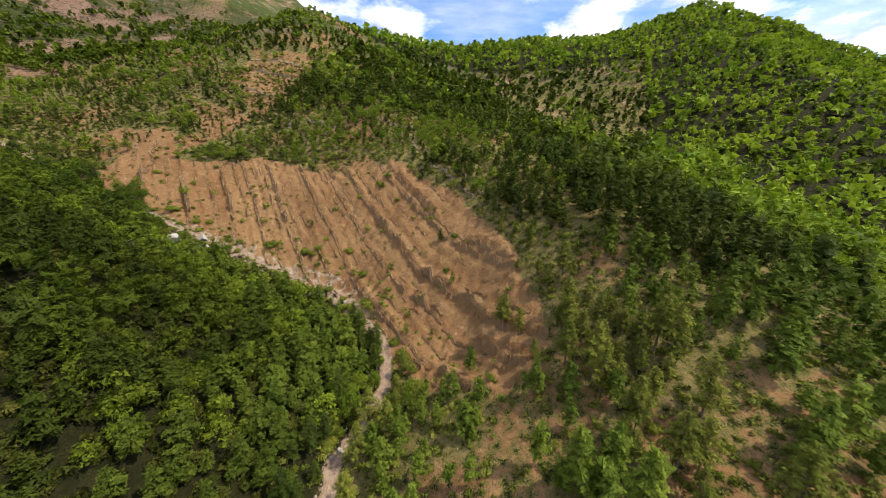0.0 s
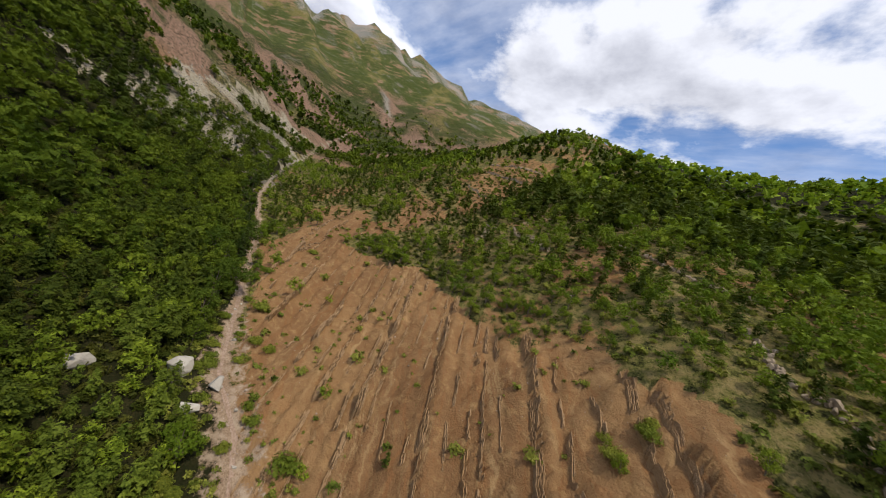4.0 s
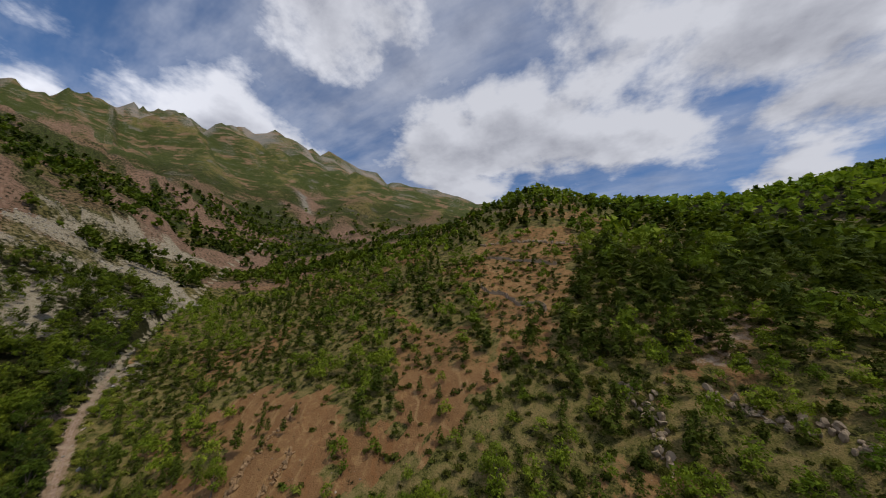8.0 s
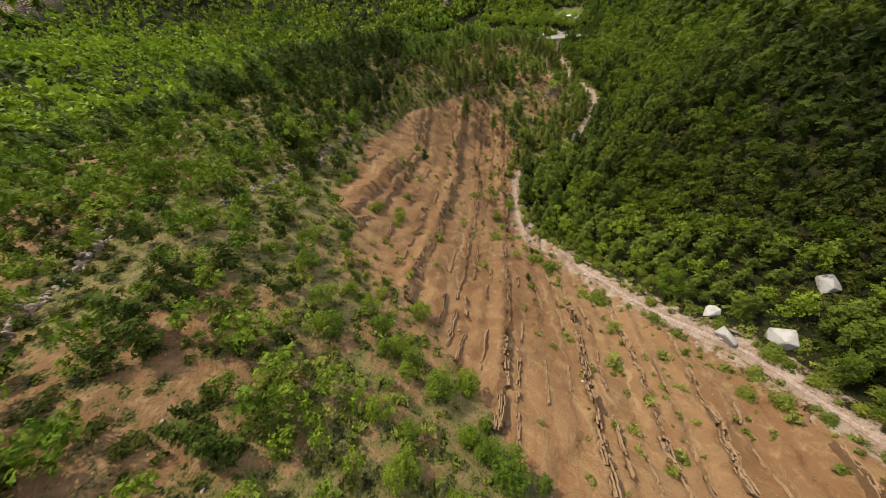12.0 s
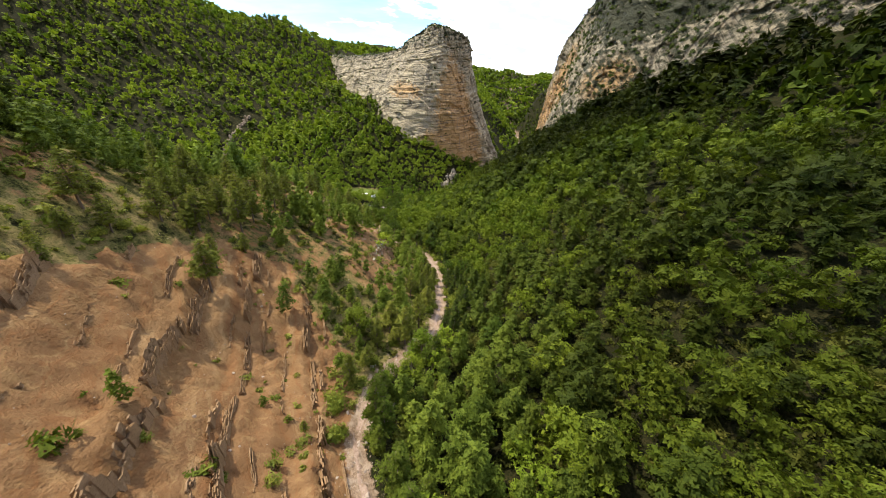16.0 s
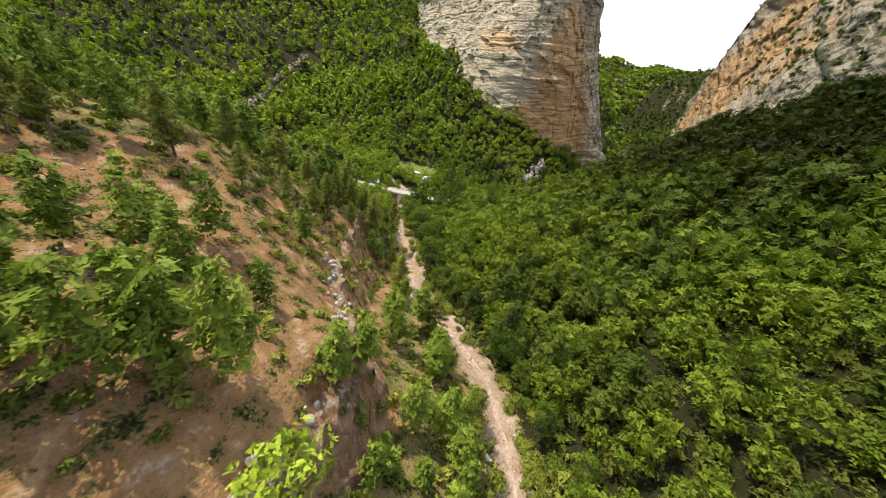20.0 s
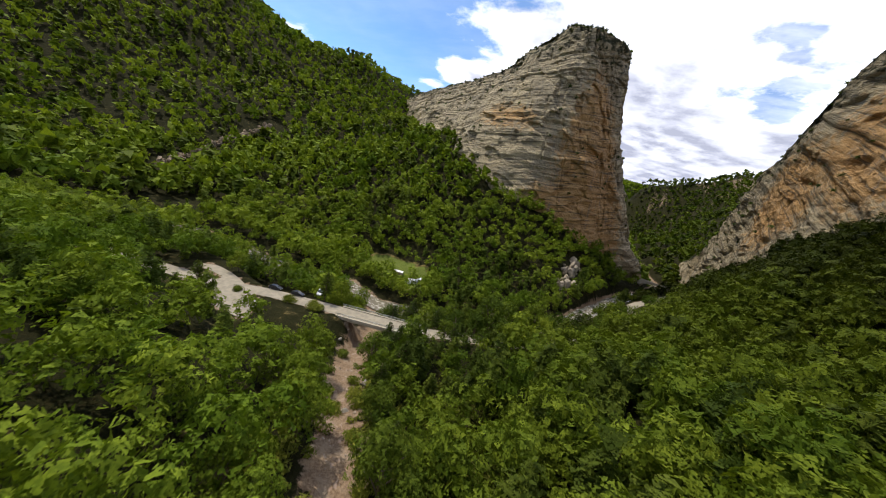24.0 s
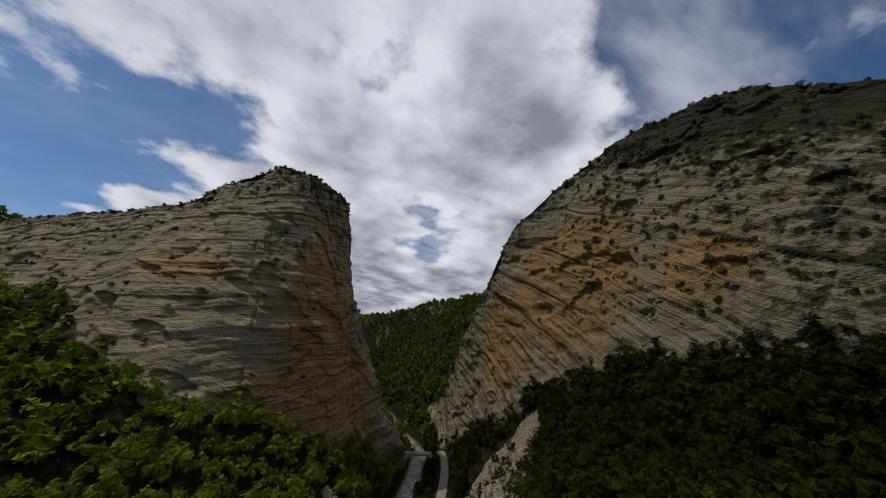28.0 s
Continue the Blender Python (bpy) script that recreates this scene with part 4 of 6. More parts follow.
def shrub(seed, leaves, size):
    rng = np.random.default_rng(seed)
    d = rng.normal(size=(leaves, 3))
    d[:, 2] = np.abs(d[:, 2]) * 0.9
    d /= np.linalg.norm(d, axis=1)[:, None]
    lobes = rng.uniform(-0.45, 0.45, (5, 3)) * [1, 1, 0.3] + [0, 0, 0.2]
    pos = lobes[rng.integers(0, 5, leaves)] + d * rng.uniform(0.35, 0.8, leaves)[:, None]
    pos[:, 2] = np.maximum(pos[:, 2], 0.02)
    wood = [tapered([(0, 0, -0.3), tuple(l * 0.7), tuple(l + [0, 0, 0.35])], [0.045, 0.03, 0.008], 3) for l in lobes]
    return joined(wood), leaf_sprays(rng, pos, d + rng.normal(0, 0.4, (leaves, 3)), size, 1.3)


# ---- plants: where they grow ----
def near_line(x, y):
    """Distance from the flown stretch of the valley, in plan."""
    a, _, _ = line_distance(x, y, CREEK[3:])
    b, _, _ = line_distance(x, y, [(-240, 215, 0), (-150, 235, 0), (-60, 215, 0), (20, 150, 0), (50, 60, 0), (60, -40, 0)])
    c, _, _ = line_distance(x, y, [(150, -126, 0), (92, -150, 0), (26, -215, 0), (-8, -300, 0)])
    return np.minimum(np.minimum(a, b), c)


def scatter(step, lo, hi, keep, seed):
    """Jittered places on a square net, kept by a test."""
    rng = np.random.default_rng(seed)
    gx, gy = np.meshgrid(np.arange(lo[0], hi[0], step), np.arange(lo[1], hi[1], step))
    x = gx.ravel() + rng.uniform(-0.46, 0.46, gx.size) * step
    y = gy.ravel() + rng.uniform(-0.46, 0.46, gx.size) * step
    ok = keep(x, y)
    return x[ok], y[ok], rng


def sow(step, lo, hi, keep, seed):
    x, y, rng = scatter(step, lo, hi, keep, seed)
    z = ground_height(x, y)
    _, _, _, trees, west, spur, upper = zone_masks(x, y, z)
    ok = rng.random(len(x)) < trees
    x, y, z, west, spur, upper = x[ok], y[ok], z[ok], west[ok], spur[ok], upper[ok]
    mix = fbm(x / 45, y / 45, 3, 55)
    needle = np.where(west, 0.34, np.where(upper, 0.75, np.where(spur, 0.5, 0.22)))
    needle = np.where(spur & (y < 160) & (y > -60), 1.35, needle)
    needle = np.where(west & (y > 30) & (x > -200), 0.80, needle)
    is_pine = rng.random(len(x)) < np.clip(needle + 0.5 * mix, 0.03, 0.995)
    size = (0.85 + 1.0 * rng.random(len(x)) ** 1.8) * np.where(spur & ~upper, np.where((y < 110) | ((0.78 * x + 0.62 * y > 114) & (y < 200) & (x > -20)), 1.05, 0.62), 1.0) * (1 + 0.18 * fbm(x / 35, y / 35, 2, 57))
    return x, y, z, is_pine, size, spur, rng


def leaf_tone(x, y, spur):
    """How light the foliage is: shade is painted in on the west slope, deepest below the rock wall; dusky on the north
    spur, pale by the creek and on the dry spur.
    """
    dc, _, _ = line_distance(x, y, CREEK)
    west = inside(x, y, WEST)
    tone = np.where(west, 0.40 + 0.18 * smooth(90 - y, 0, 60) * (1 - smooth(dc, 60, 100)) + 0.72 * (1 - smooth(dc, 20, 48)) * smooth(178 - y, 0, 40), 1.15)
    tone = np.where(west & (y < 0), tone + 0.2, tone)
    tone = np.where(west & (y > 60) & (dc < 26), np.maximum(tone, 0.72), tone)
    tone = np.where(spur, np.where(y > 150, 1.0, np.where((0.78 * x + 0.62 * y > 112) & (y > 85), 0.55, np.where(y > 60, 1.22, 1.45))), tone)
    # far hillside leaves lightened, sunlight put into their colour
    tone = np.where(~west & ~spur, np.where(y > 60, tone + 0.3 * smooth(np.hypot(x, y), 150, 400), tone), tone)
    # shadow on the slope below the rock wall, painted into the leaf colour
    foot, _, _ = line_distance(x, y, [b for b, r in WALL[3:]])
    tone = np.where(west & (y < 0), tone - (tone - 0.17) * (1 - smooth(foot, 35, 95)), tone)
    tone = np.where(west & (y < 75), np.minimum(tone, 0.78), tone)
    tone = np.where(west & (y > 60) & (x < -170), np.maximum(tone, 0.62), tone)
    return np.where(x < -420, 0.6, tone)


def leaf_colours(rng, is_pine, x, y, spur):
    k = len(x)
    f = np.clip(0.5 + 0.35 * fbm(x / 60, y / 60, 2, 91) + rng.normal(0, 0.22, k), 0, 1)[:, None]
    p = np.array([0.054, 0.083, 0.010]) * (1 - f) + np.array([0.118, 0.15, 0.019]) * f
    b = np.array([0.085, 0.135, 0.010]) * (1 - f) + np.array([0.20, 0.25, 0.022]) * f
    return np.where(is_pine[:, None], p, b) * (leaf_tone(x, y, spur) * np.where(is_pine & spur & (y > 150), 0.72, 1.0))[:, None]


def replicate(templates, pick, x, y, z, size, rng, colours=None):
    """All copies of a few templates as one set of vertices and quads."""
    vs, fs, cs, base = [], [], [], 0
    turn = rng.uniform(0, 2 * np.pi, len(x))
    tall = size * rng.uniform(0.88, 1.15, len(x))
    for k, (tv, tf) in enumerate(templates):
        m = pick == k
        if not m.any():
            continue
        c, s = np.cos(turn[m])[:, None], np.sin(turn[m])[:, None]
        vx = (tv[None, :, 0] * c - tv[None, :, 1] * s) * size[m][:, None] + x[m][:, None]
        vy = (tv[None, :, 0] * s + tv[None, :, 1] * c) * size[m][:, None] + y[m][:, None]
        vz = tv[None, :, 2] * tall[m][:, None] + z[m][:, None]
        v = np.stack([vx, vy, vz], -1)
        n = m.sum()
        vs.append(v.reshape(-1, 3))
        fs.append((tf[None] + (np.arange(n) * len(tv))[:, None, None] + base).reshape(-1, tf.shape[1]))
        base += n * len(tv)
        if colours is not None:
            cs.append(np.repeat(np.concatenate([colours[m], np.ones((n, 1))], 1), len(tv), 0))
    return np.concatenate(vs), np.concatenate(fs), (np.concatenate(cs) if cs else None)


def wood(name, label, x, y, z, is_pine, size, spur, rng, pines, broads, leaves=None):
    """A stretch of woodland, pines and broadleaf trees together, as one mass."""
    np_, nb = len(pines), len(broads)
    pick = np.where(is_pine, rng.integers(0, np_, len(x)), np_ + rng.integers(0, nb, len(x)))
    crowns = [p[1] for p in pines] + [b[1] for b in broads]
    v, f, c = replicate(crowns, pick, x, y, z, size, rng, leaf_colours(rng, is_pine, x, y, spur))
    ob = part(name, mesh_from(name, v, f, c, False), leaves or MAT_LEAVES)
    tagged(ob, label, "woodland", kind="stuff")
    return ob


# the trees nearest to the flown stretch, each a thing of its own
X, Y, Z, PINE, SIZE, SPUR, RNG = sow(4.8, (-430, -390), (240, 330), lambda x, y: near_line(x, y) < 58, 11)
D = near_line(X, Y) + RNG.uniform(0, 10, len(X))
ORDER = np.argsort(D)
SINGLE = np.zeros(len(X), bool)
for kind, limit in ((True, 270), (False, 250)):
    chosen = [i for i in ORDER if PINE[i] == kind][:limit]
    SINGLE[chosen] = True


def single_trees():
    pines = [pine(500 + k, 1500, 0.25, 14) for k in range(4)]
    broads = [broadleaf(520 + k, 1450, 0.33, 11) for k in range(4)]
    words = {True: {"dark": "dark green mountain pine with shade in its colour and a grey-brown trunk", "green": "green mountain pine with a grey-brown trunk on the slope", "pale": "airy yellow-green pine on the dry stony spur"},
             False: {"dark": "dark green broadleaf tree with shade in its colour, in dense wood", "green": "bright green broadleaf tree with a rounded leafy crown", "pale": "yellow-green broadleaf tree with a loose crown"}}
    masters = {}
    for kind, templates, mats in ((True, pines, MAT_PINE), (False, broads, MAT_BROAD)):
        for k, (w, c) in enumerate(templates):
            trunk = mesh_from("trunk", *w, None, True)
            trunk.materials.append(MAT_BARK)
            for tone, mat in mats.items():
                crown = mesh_from("crown", *c, None, False)
                crown.materials.append(mat)
                masters[kind, k, tone] = (trunk, crown)
    tones = leaf_tone(X, Y, SPUR)
    for i in np.nonzero(SINGLE)[0]:
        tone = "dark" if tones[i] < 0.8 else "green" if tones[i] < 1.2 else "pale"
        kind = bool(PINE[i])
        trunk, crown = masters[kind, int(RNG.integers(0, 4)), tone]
        root = new("pine_tree" if kind else "broadleaf_tree")
        s = float(SIZE[i])
        root.matrix_basis = Matrix.LocRotScale((X[i], Y[i], Z[i]), Euler((RNG.normal(0, 0.03), RNG.normal(0, 0.03), RNG.uniform(0, 6.28))), (s, s, s * RNG.uniform(0.9, 1.15)))
        tagged(root, words[kind][tone], "pine tree" if kind else "broadleaf tree", "pines along the ravine" if kind else "broadleaf trees along the ravine")
        part("trunk", trunk, None, root)
        part("crown", crown, None, root)


single_trees()
M = ~SINGLE
PINES1, BROADS1 = [pine(540 + k, 190, 0.69, 12) for k in range(6)], [broadleaf(560 + k, 215, 0.70, 10) for k in range(6)]
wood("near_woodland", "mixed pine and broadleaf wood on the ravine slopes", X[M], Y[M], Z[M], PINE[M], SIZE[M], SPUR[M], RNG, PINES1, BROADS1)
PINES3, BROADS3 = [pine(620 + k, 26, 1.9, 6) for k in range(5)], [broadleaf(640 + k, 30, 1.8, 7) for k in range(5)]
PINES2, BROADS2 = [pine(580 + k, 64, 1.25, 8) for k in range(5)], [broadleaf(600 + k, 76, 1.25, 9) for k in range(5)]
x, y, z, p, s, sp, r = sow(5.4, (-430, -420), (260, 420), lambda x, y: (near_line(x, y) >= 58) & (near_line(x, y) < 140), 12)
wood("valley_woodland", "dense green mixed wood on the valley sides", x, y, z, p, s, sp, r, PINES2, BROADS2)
x, y, z, p, s, sp, r = sow(6.8, (-540, -620), (560, 640), lambda x, y: (near_line(x, y) >= 140) & (near_line(x, y) < 280), 15)
wood("slope_woodland", "dense green mixed wood on the upper slopes", x, y, z, p, s * 1.1, sp, r, PINES3, BROADS3, MAT_FAR)
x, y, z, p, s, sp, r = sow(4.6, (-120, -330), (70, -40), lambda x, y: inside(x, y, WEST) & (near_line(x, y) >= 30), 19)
wood("gorge_woodland", "dense wood below the rock wall, with shadow painted into its leaves", x, y, z, p, s * 0.95, sp, r, PINES2, BROADS2)
PINES5, BROADS5 = [pine(630 + k, 12, 2.8, 5) for k in range(4)], [broadleaf(650 + k, 12, 3.0, 6) for k in range(4)]
x, y, z, p, s, sp, r = sow(10.2, (-950, -1330), (1100, 1000), lambda x, y: (near_line(x, y) >= 280) & (near_line(x, y) < 1010), 13)
wood("hill_woodland", "distant green forest covering the hills", x, y, z, p, s * 1.12, sp, r, PINES5, BROADS5, MAT_FAR)
PINES4, BROADS4 = [pine(660 + k, 6, 6.5, 4, 9) for k in range(3)], [broadleaf(680 + k, 6, 7.0, 5) for k in range(3)]
x, y, z, p, s, sp, r = sow(20.0, (-2600, -2800), (2200, 2200), lambda x, y: (near_line(x, y) >= 1010), 14)
wood("far_woodland", "far hazy forest on the mountain flanks", x, y, z, p, s * 1.5, sp, r, PINES4, BROADS4, MAT_FAR)


# ---- scrub, stones and boulders ----
def scrub():
    x, y, rng = scatter(2.6, (-330, -130), (150, 420), lambda x, y: (near_line(x, y) < 130), 21)
    z = ground_height(x, y)
    marl, grass, stone, trees, west, spur, upper = zone_masks(x, y, z)
    dc, _, _ = line_distance(x, y, CREEK)
    bad = inside(x, y, BADLAND)
    bare = np.zeros(len(x), bool)
    for ring in BARE[:6]:
        bare |= inside(x, y, ring)
    chance = np.where(spur, 0.55 + 0.3 * smooth(-fbm(x / 14, y / 14, 3, 83), -0.2, 0.5), 0.0)
    chance = np.where(west & (near_line(x, y) < 75), 0.85, chance)
    chance = np.where(bare, np.where((y > 275) | (y < 130), 0.42, 0.16), chance)
    chance = np.where(bad, 0.06 + 0.3 * smooth(fbm(x / 12, y / 12, 2, 87), 0.3, 0.8), chance)
    chance = np.where(bad & (y < 118), np.maximum(chance, 0.24), chance)
    chance = np.where(dc < 2.2, 0.03, np.where(dc < 13, np.maximum(chance, 0.42), chance))
    ok = rng.random(len(x)) < chance
    x, y, z, bad, dc, spur, west = x[ok], y[ok], z[ok], bad[ok], dc[ok], spur[ok], west[ok]
    size = rng.uniform(0.55, 1.7, len(x)) * np.where(bad, 0.5 + 1.3 * rng.random(len(x)) ** 4, 1.0)
    size = np.where(dc < 13, size * 1.25, np.where(west, size * 1.5, size))
    order = np.argsort(near_line(x, y) - 14 * size + 200 * (west & (dc > 13)))
    single = np.zeros(len(x), bool)
    single[order[:260]] = True
    near = [shrub(700 + k, 560, 0.20) for k in range(4)]
    masters = []
    for w, c in near:
        masters.append((mesh_from("stems", *w, None, True), mesh_from("foliage", *c, None, False)))
        masters[-1][0].materials.append(MAT_BARK)
        masters[-1][1].materials.append(MAT_SHRUB)
    for i in np.nonzero(single)[0]:
        root = new("shrub")
        s = float(size[i])
        root.matrix_basis = Matrix.LocRotScale((x[i], y[i], z[i]), Euler((0, 0, rng.uniform(0, 6.28))), (s * 1.1, s * 1.1, s))
        tagged(root, "low yellow-green shrub growing out of red marl", "shrub", "shrubs of the ravine")
        stems, foliage = masters[int(rng.integers(0, 4))]
        part("stems", stems, None, root)
        part("foliage", foliage, None, root)
    full = [shrub(760 + k, 1500, 0.13) for k in range(2)]
    big = []
    for w, c in full:
        big.append((mesh_from("stems", *w, None, True), mesh_from("foliage", *c, None, False)))
        big[-1][0].materials.append(MAT_BARK)
        big[-1][1].materials.append(MAT_SHRUB)
    for k, (bx, by, s) in enumerate([(-33, 197, 2.6), (-37, 194, 2.9), (-40, 197, 2.2), (-26, 183, 1.9), (-82, 150, 2.2), (-100, 147, 2.8), (-106, 149, 2.4), (-90, 150, 1.6), (-70, 146, 1.8), (-58, 143, 1.6), (128, -135.5, 2.4), (121.5, -138.5, 2.2), (119, -136.8, 2.6), (143, -128.0, 1.8)]):
        root = new("bush")
        root.matrix_basis = Matrix.LocRotScale((bx, by, float(ground_height(np.array([bx]), np.array([by]))[0]) - 0.1), Euler((0, 0, 1.7 * k)), (s, s * 0.9, s * 0.85))
        tagged(root, "rounded yellow-green bush growing on the marl" if k < 4 else "rounded green bush beside the creek" if k < 10 else "leafy green bush at the edge of the lay-by", "bush", "bushes of the ravine")
        part("stems", big[k % 2][0], None, root)
        part("foliage", big[k % 2][1], None, root)
    m = ~single
    k = m.sum()
    f = np.clip(0.5 + rng.normal(0, 0.3, k), 0, 1)[:, None]
    col = np.array([0.10, 0.13, 0.018]) * (1 - f) + np.array([0.235, 0.235, 0.045]) * f
    # scrub of the high spur and west slope darkened, shade put into its colour
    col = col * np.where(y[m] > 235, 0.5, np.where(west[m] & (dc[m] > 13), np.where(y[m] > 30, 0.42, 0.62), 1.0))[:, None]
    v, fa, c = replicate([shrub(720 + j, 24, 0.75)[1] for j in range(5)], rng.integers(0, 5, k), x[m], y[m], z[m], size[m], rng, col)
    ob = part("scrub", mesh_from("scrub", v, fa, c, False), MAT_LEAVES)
    tagged(ob, "low olive-green scrub over the marl slopes", "scrub", kind="stuff")


def cliff_scrub():
    rng = np.random.default_rng(33)
    xs = []
    for rows in (TOWER_ROWS, WALL_ROWS):
        flat = rows[-8:-2].reshape(-1, 3)
        xs.append(flat[rng.random(len(flat)) < 0.16])
        face = rows[30:-8].reshape(-1, 3)
        wild = (face[:, 0] < -74) & (face[:, 1] > -300 - 0.9 * (face[:, 2] - 150))
        xs.append(face[rng.random(len(face)) < np.where(wild, 0.030, 0.0022)])
    p = np.concatenate(xs)
    k = len(p)
    f = rng.random(k)[:, None]
    col = np.array([0.045, 0.065, 0.018]) * (1 - f) + np.array([0.10, 0.125, 0.03]) * f
    size = rng.uniform(0.9, 2.2, k)
    v, fa, c = replicate([shrub(740 + j, 22, 0.8)[1] for j in range(4)], rng.integers(0, 4, k), p[:, 0], p[:, 1], p[:, 2] - 0.3, size, rng, col)
    ob = part("cliff_scrub", mesh_from("cliff_scrub", v, fa, c, False), MAT_LEAVES)
    tagged(ob, "dark bushes on the rims and ledges of the cliffs", "scrub", kind="stuff")


def lump(seed, flat=0.7):
    """An angular stone, one metre across, from a cut and pushed block."""
    rng = np.random.default_rng(seed)
    bm = bmesh.new()
    for _ in range(15):
        d = rng.normal(size=3)
        d = d / np.abs(d).max() * rng.uniform(0.36, 0.52, 3)
        bm.verts.new((d[0], d[1], d[2] * flat))
    bmesh.ops.convex_hull(bm, input=bm.verts)
    loose = [v for v in bm.verts if not v.link_faces]
    bmesh.ops.delete(bm, geom=loose, context="VERTS")
    return bm


def rock_shape(seed, cuts, flat=0.7):
    """A weathered stone one metre across: a ball cut by a few planes and roughened."""
    rng = np.random.default_rng(seed)
    bm = bmesh.new()
    bmesh.ops.create_icosphere(bm, subdivisions=cuts, radius=0.5)
    planes = [(Vector(rng.normal(size=3)).normalized(), rng.uniform(0.20, 0.38)) for _ in range(11)]
    for v in bm.verts:
        for d, r in planes:
            over = v.co.dot(d) - r
            if over > 0:
                v.co -= d * over
        v.co += Vector(rng.normal(0, 0.022, 3))
        v.co.z *= flat
    return bm


def pebble(seed):
    bm = rock_shape(seed, 1)
    bm.verts.index_update()
    out = np.array([v.co[:] for v in bm.verts]), np.array([[v.index for v in f.verts] for f in bm.faces])
    bm.free()
    return out


def stones():
    rng = np.random.default_rng(44)
    shapes = [pebble(800 + k) for k in range(8)]
    # along the creek bed
    line = np.array(resample(CREEK[3:], 0.6))
    pts = line[rng.integers(0, len(line), 4200)]
    x = pts[:, 0] + rng.normal(0, 1.9, len(pts))
    y = pts[:, 1] + rng.normal(0, 1.9, len(pts))
    s = rng.uniform(0.18, 0.5, len(pts)) * (1 + 1.6 * (rng.random(len(pts)) < 0.10))
    v, f, _ = replicate(shapes, rng.integers(0, 8, len(x)), x, y, ground_height(x, y) + 0.05 * s, s, rng)
    ob = part("creek_stones", mesh_from("creek_stones", v, f, None, False), MAT_STONE)
    tagged(ob, "pale pinkish stones filling the creek bed", "stones", kind="stuff")
    # rubble on the slopes and below the hard beds
    x, y, _ = scatter(1.9, (-270, -60), (110, 400), lambda x, y: near_line(x, y) < 110, 45)
    z = ground_height(x, y)
    marl, grass, stone, trees, west, spur, upper = zone_masks(x, y, z)
    ok = rng.random(len(x)) < np.where(spur, 0.10 + 0.36 * smooth(fbm(x / 10, y / 10, 2, 47), 0.2, 0.75) + 0.1 * marl, 0)
    x, y, z = x[ok], y[ok], z[ok]
    s = rng.uniform(0.12, 0.38, len(x)) * (1 + 1.8 * (rng.random(len(x)) < 0.05))
    v, f, _ = replicate(shapes, rng.integers(0, 8, len(x)), x, y, z + 0.05 * s, s, rng)
    ob = part("slope_rubble", mesh_from("slope_rubble", v, f, None, False), MAT_STONE)
    tagged(ob, "brown broken stones strewn over the slope", "rubble", kind="stuff")


def white_scree():
    rng = np.random.default_rng(48)
    x, y, _ = scatter(3.6, (-620, 100), (-270, 340), lambda x, y: ragged(x, y, SCREE[0], 14.0) | ragged(x, y, SCREE[2], 6.0), 49)
    ok = rng.random(len(x)) < 0.12 + 0.7 * smooth(fbm(x / 26, y / 26, 4, 31), -0.3, 0.4)
    x, y = x[ok], y[ok]
    s = rng.uniform(0.7, 2.6, len(x))
    bx, by, _ = scatter(1.15, (-70, -346), (0, -266), lambda x, y: ragged(x, y, BANK, 3.0), 51)
    x, y, s = np.concatenate([x, bx]), np.concatenate([y, by]), np.concatenate([s, rng.uniform(0.6, 2.2, len(bx))])
    v, f, _ = replicate([pebble(840 + k) for k in range(8)], rng.integers(0, 8, len(x)), x, y, ground_height(x, y) + 0.15 * s, s, rng)
    ob = part("pale_scree", mesh_from("pale_scree", v, f, None, False), MAT_GREY)
    tagged(ob, "pale grey rocks breaking through the wooded slopes", "scree", kind="stuff")


def boulder(x, y, size, seed, label, mat=None, flat=0.75, name="boulder", sink=0.28):
    bm = lump(seed, flat)
    bmesh.ops.scale(bm, vec=(size, size * 0.85, size), verts=bm.verts)
    bmesh.ops.bevel(bm, geom=bm.edges[:], offset=size * 0.02, segments=1, affect="EDGES")
    ob = part(name, bm, mat or MAT_GREY)
    ob.location = (x, y, float(ground_height(np.array([x]), np.array([y]))[0]) + size * flat * (0.5 - sink))
    ob.rotation_euler = (0.1 * math.sin(seed), 0.12 * math.cos(seed), seed * 1.3)
    tagged(ob, label, "boulder", "boulders by the creek")
    return ob


def boulders():
    for k, (x, y, s) in enumerate(GREAT_BOULDERS):
        boulder(x, y, s, 900 + k, "huge pale grey angular boulder in the creek bed")
    rng = np.random.default_rng(46)
    line = np.array(resample(CREEK[4:], 3))
    for k in range(46):
        p = line[rng.integers(0, len(line))]
        boulder(p[0] + rng.normal(0, 3), p[1] + rng.normal(0, 3), rng.uniform(0.9, 2.0), 910 + k, "pale grey boulder among creek gravel")


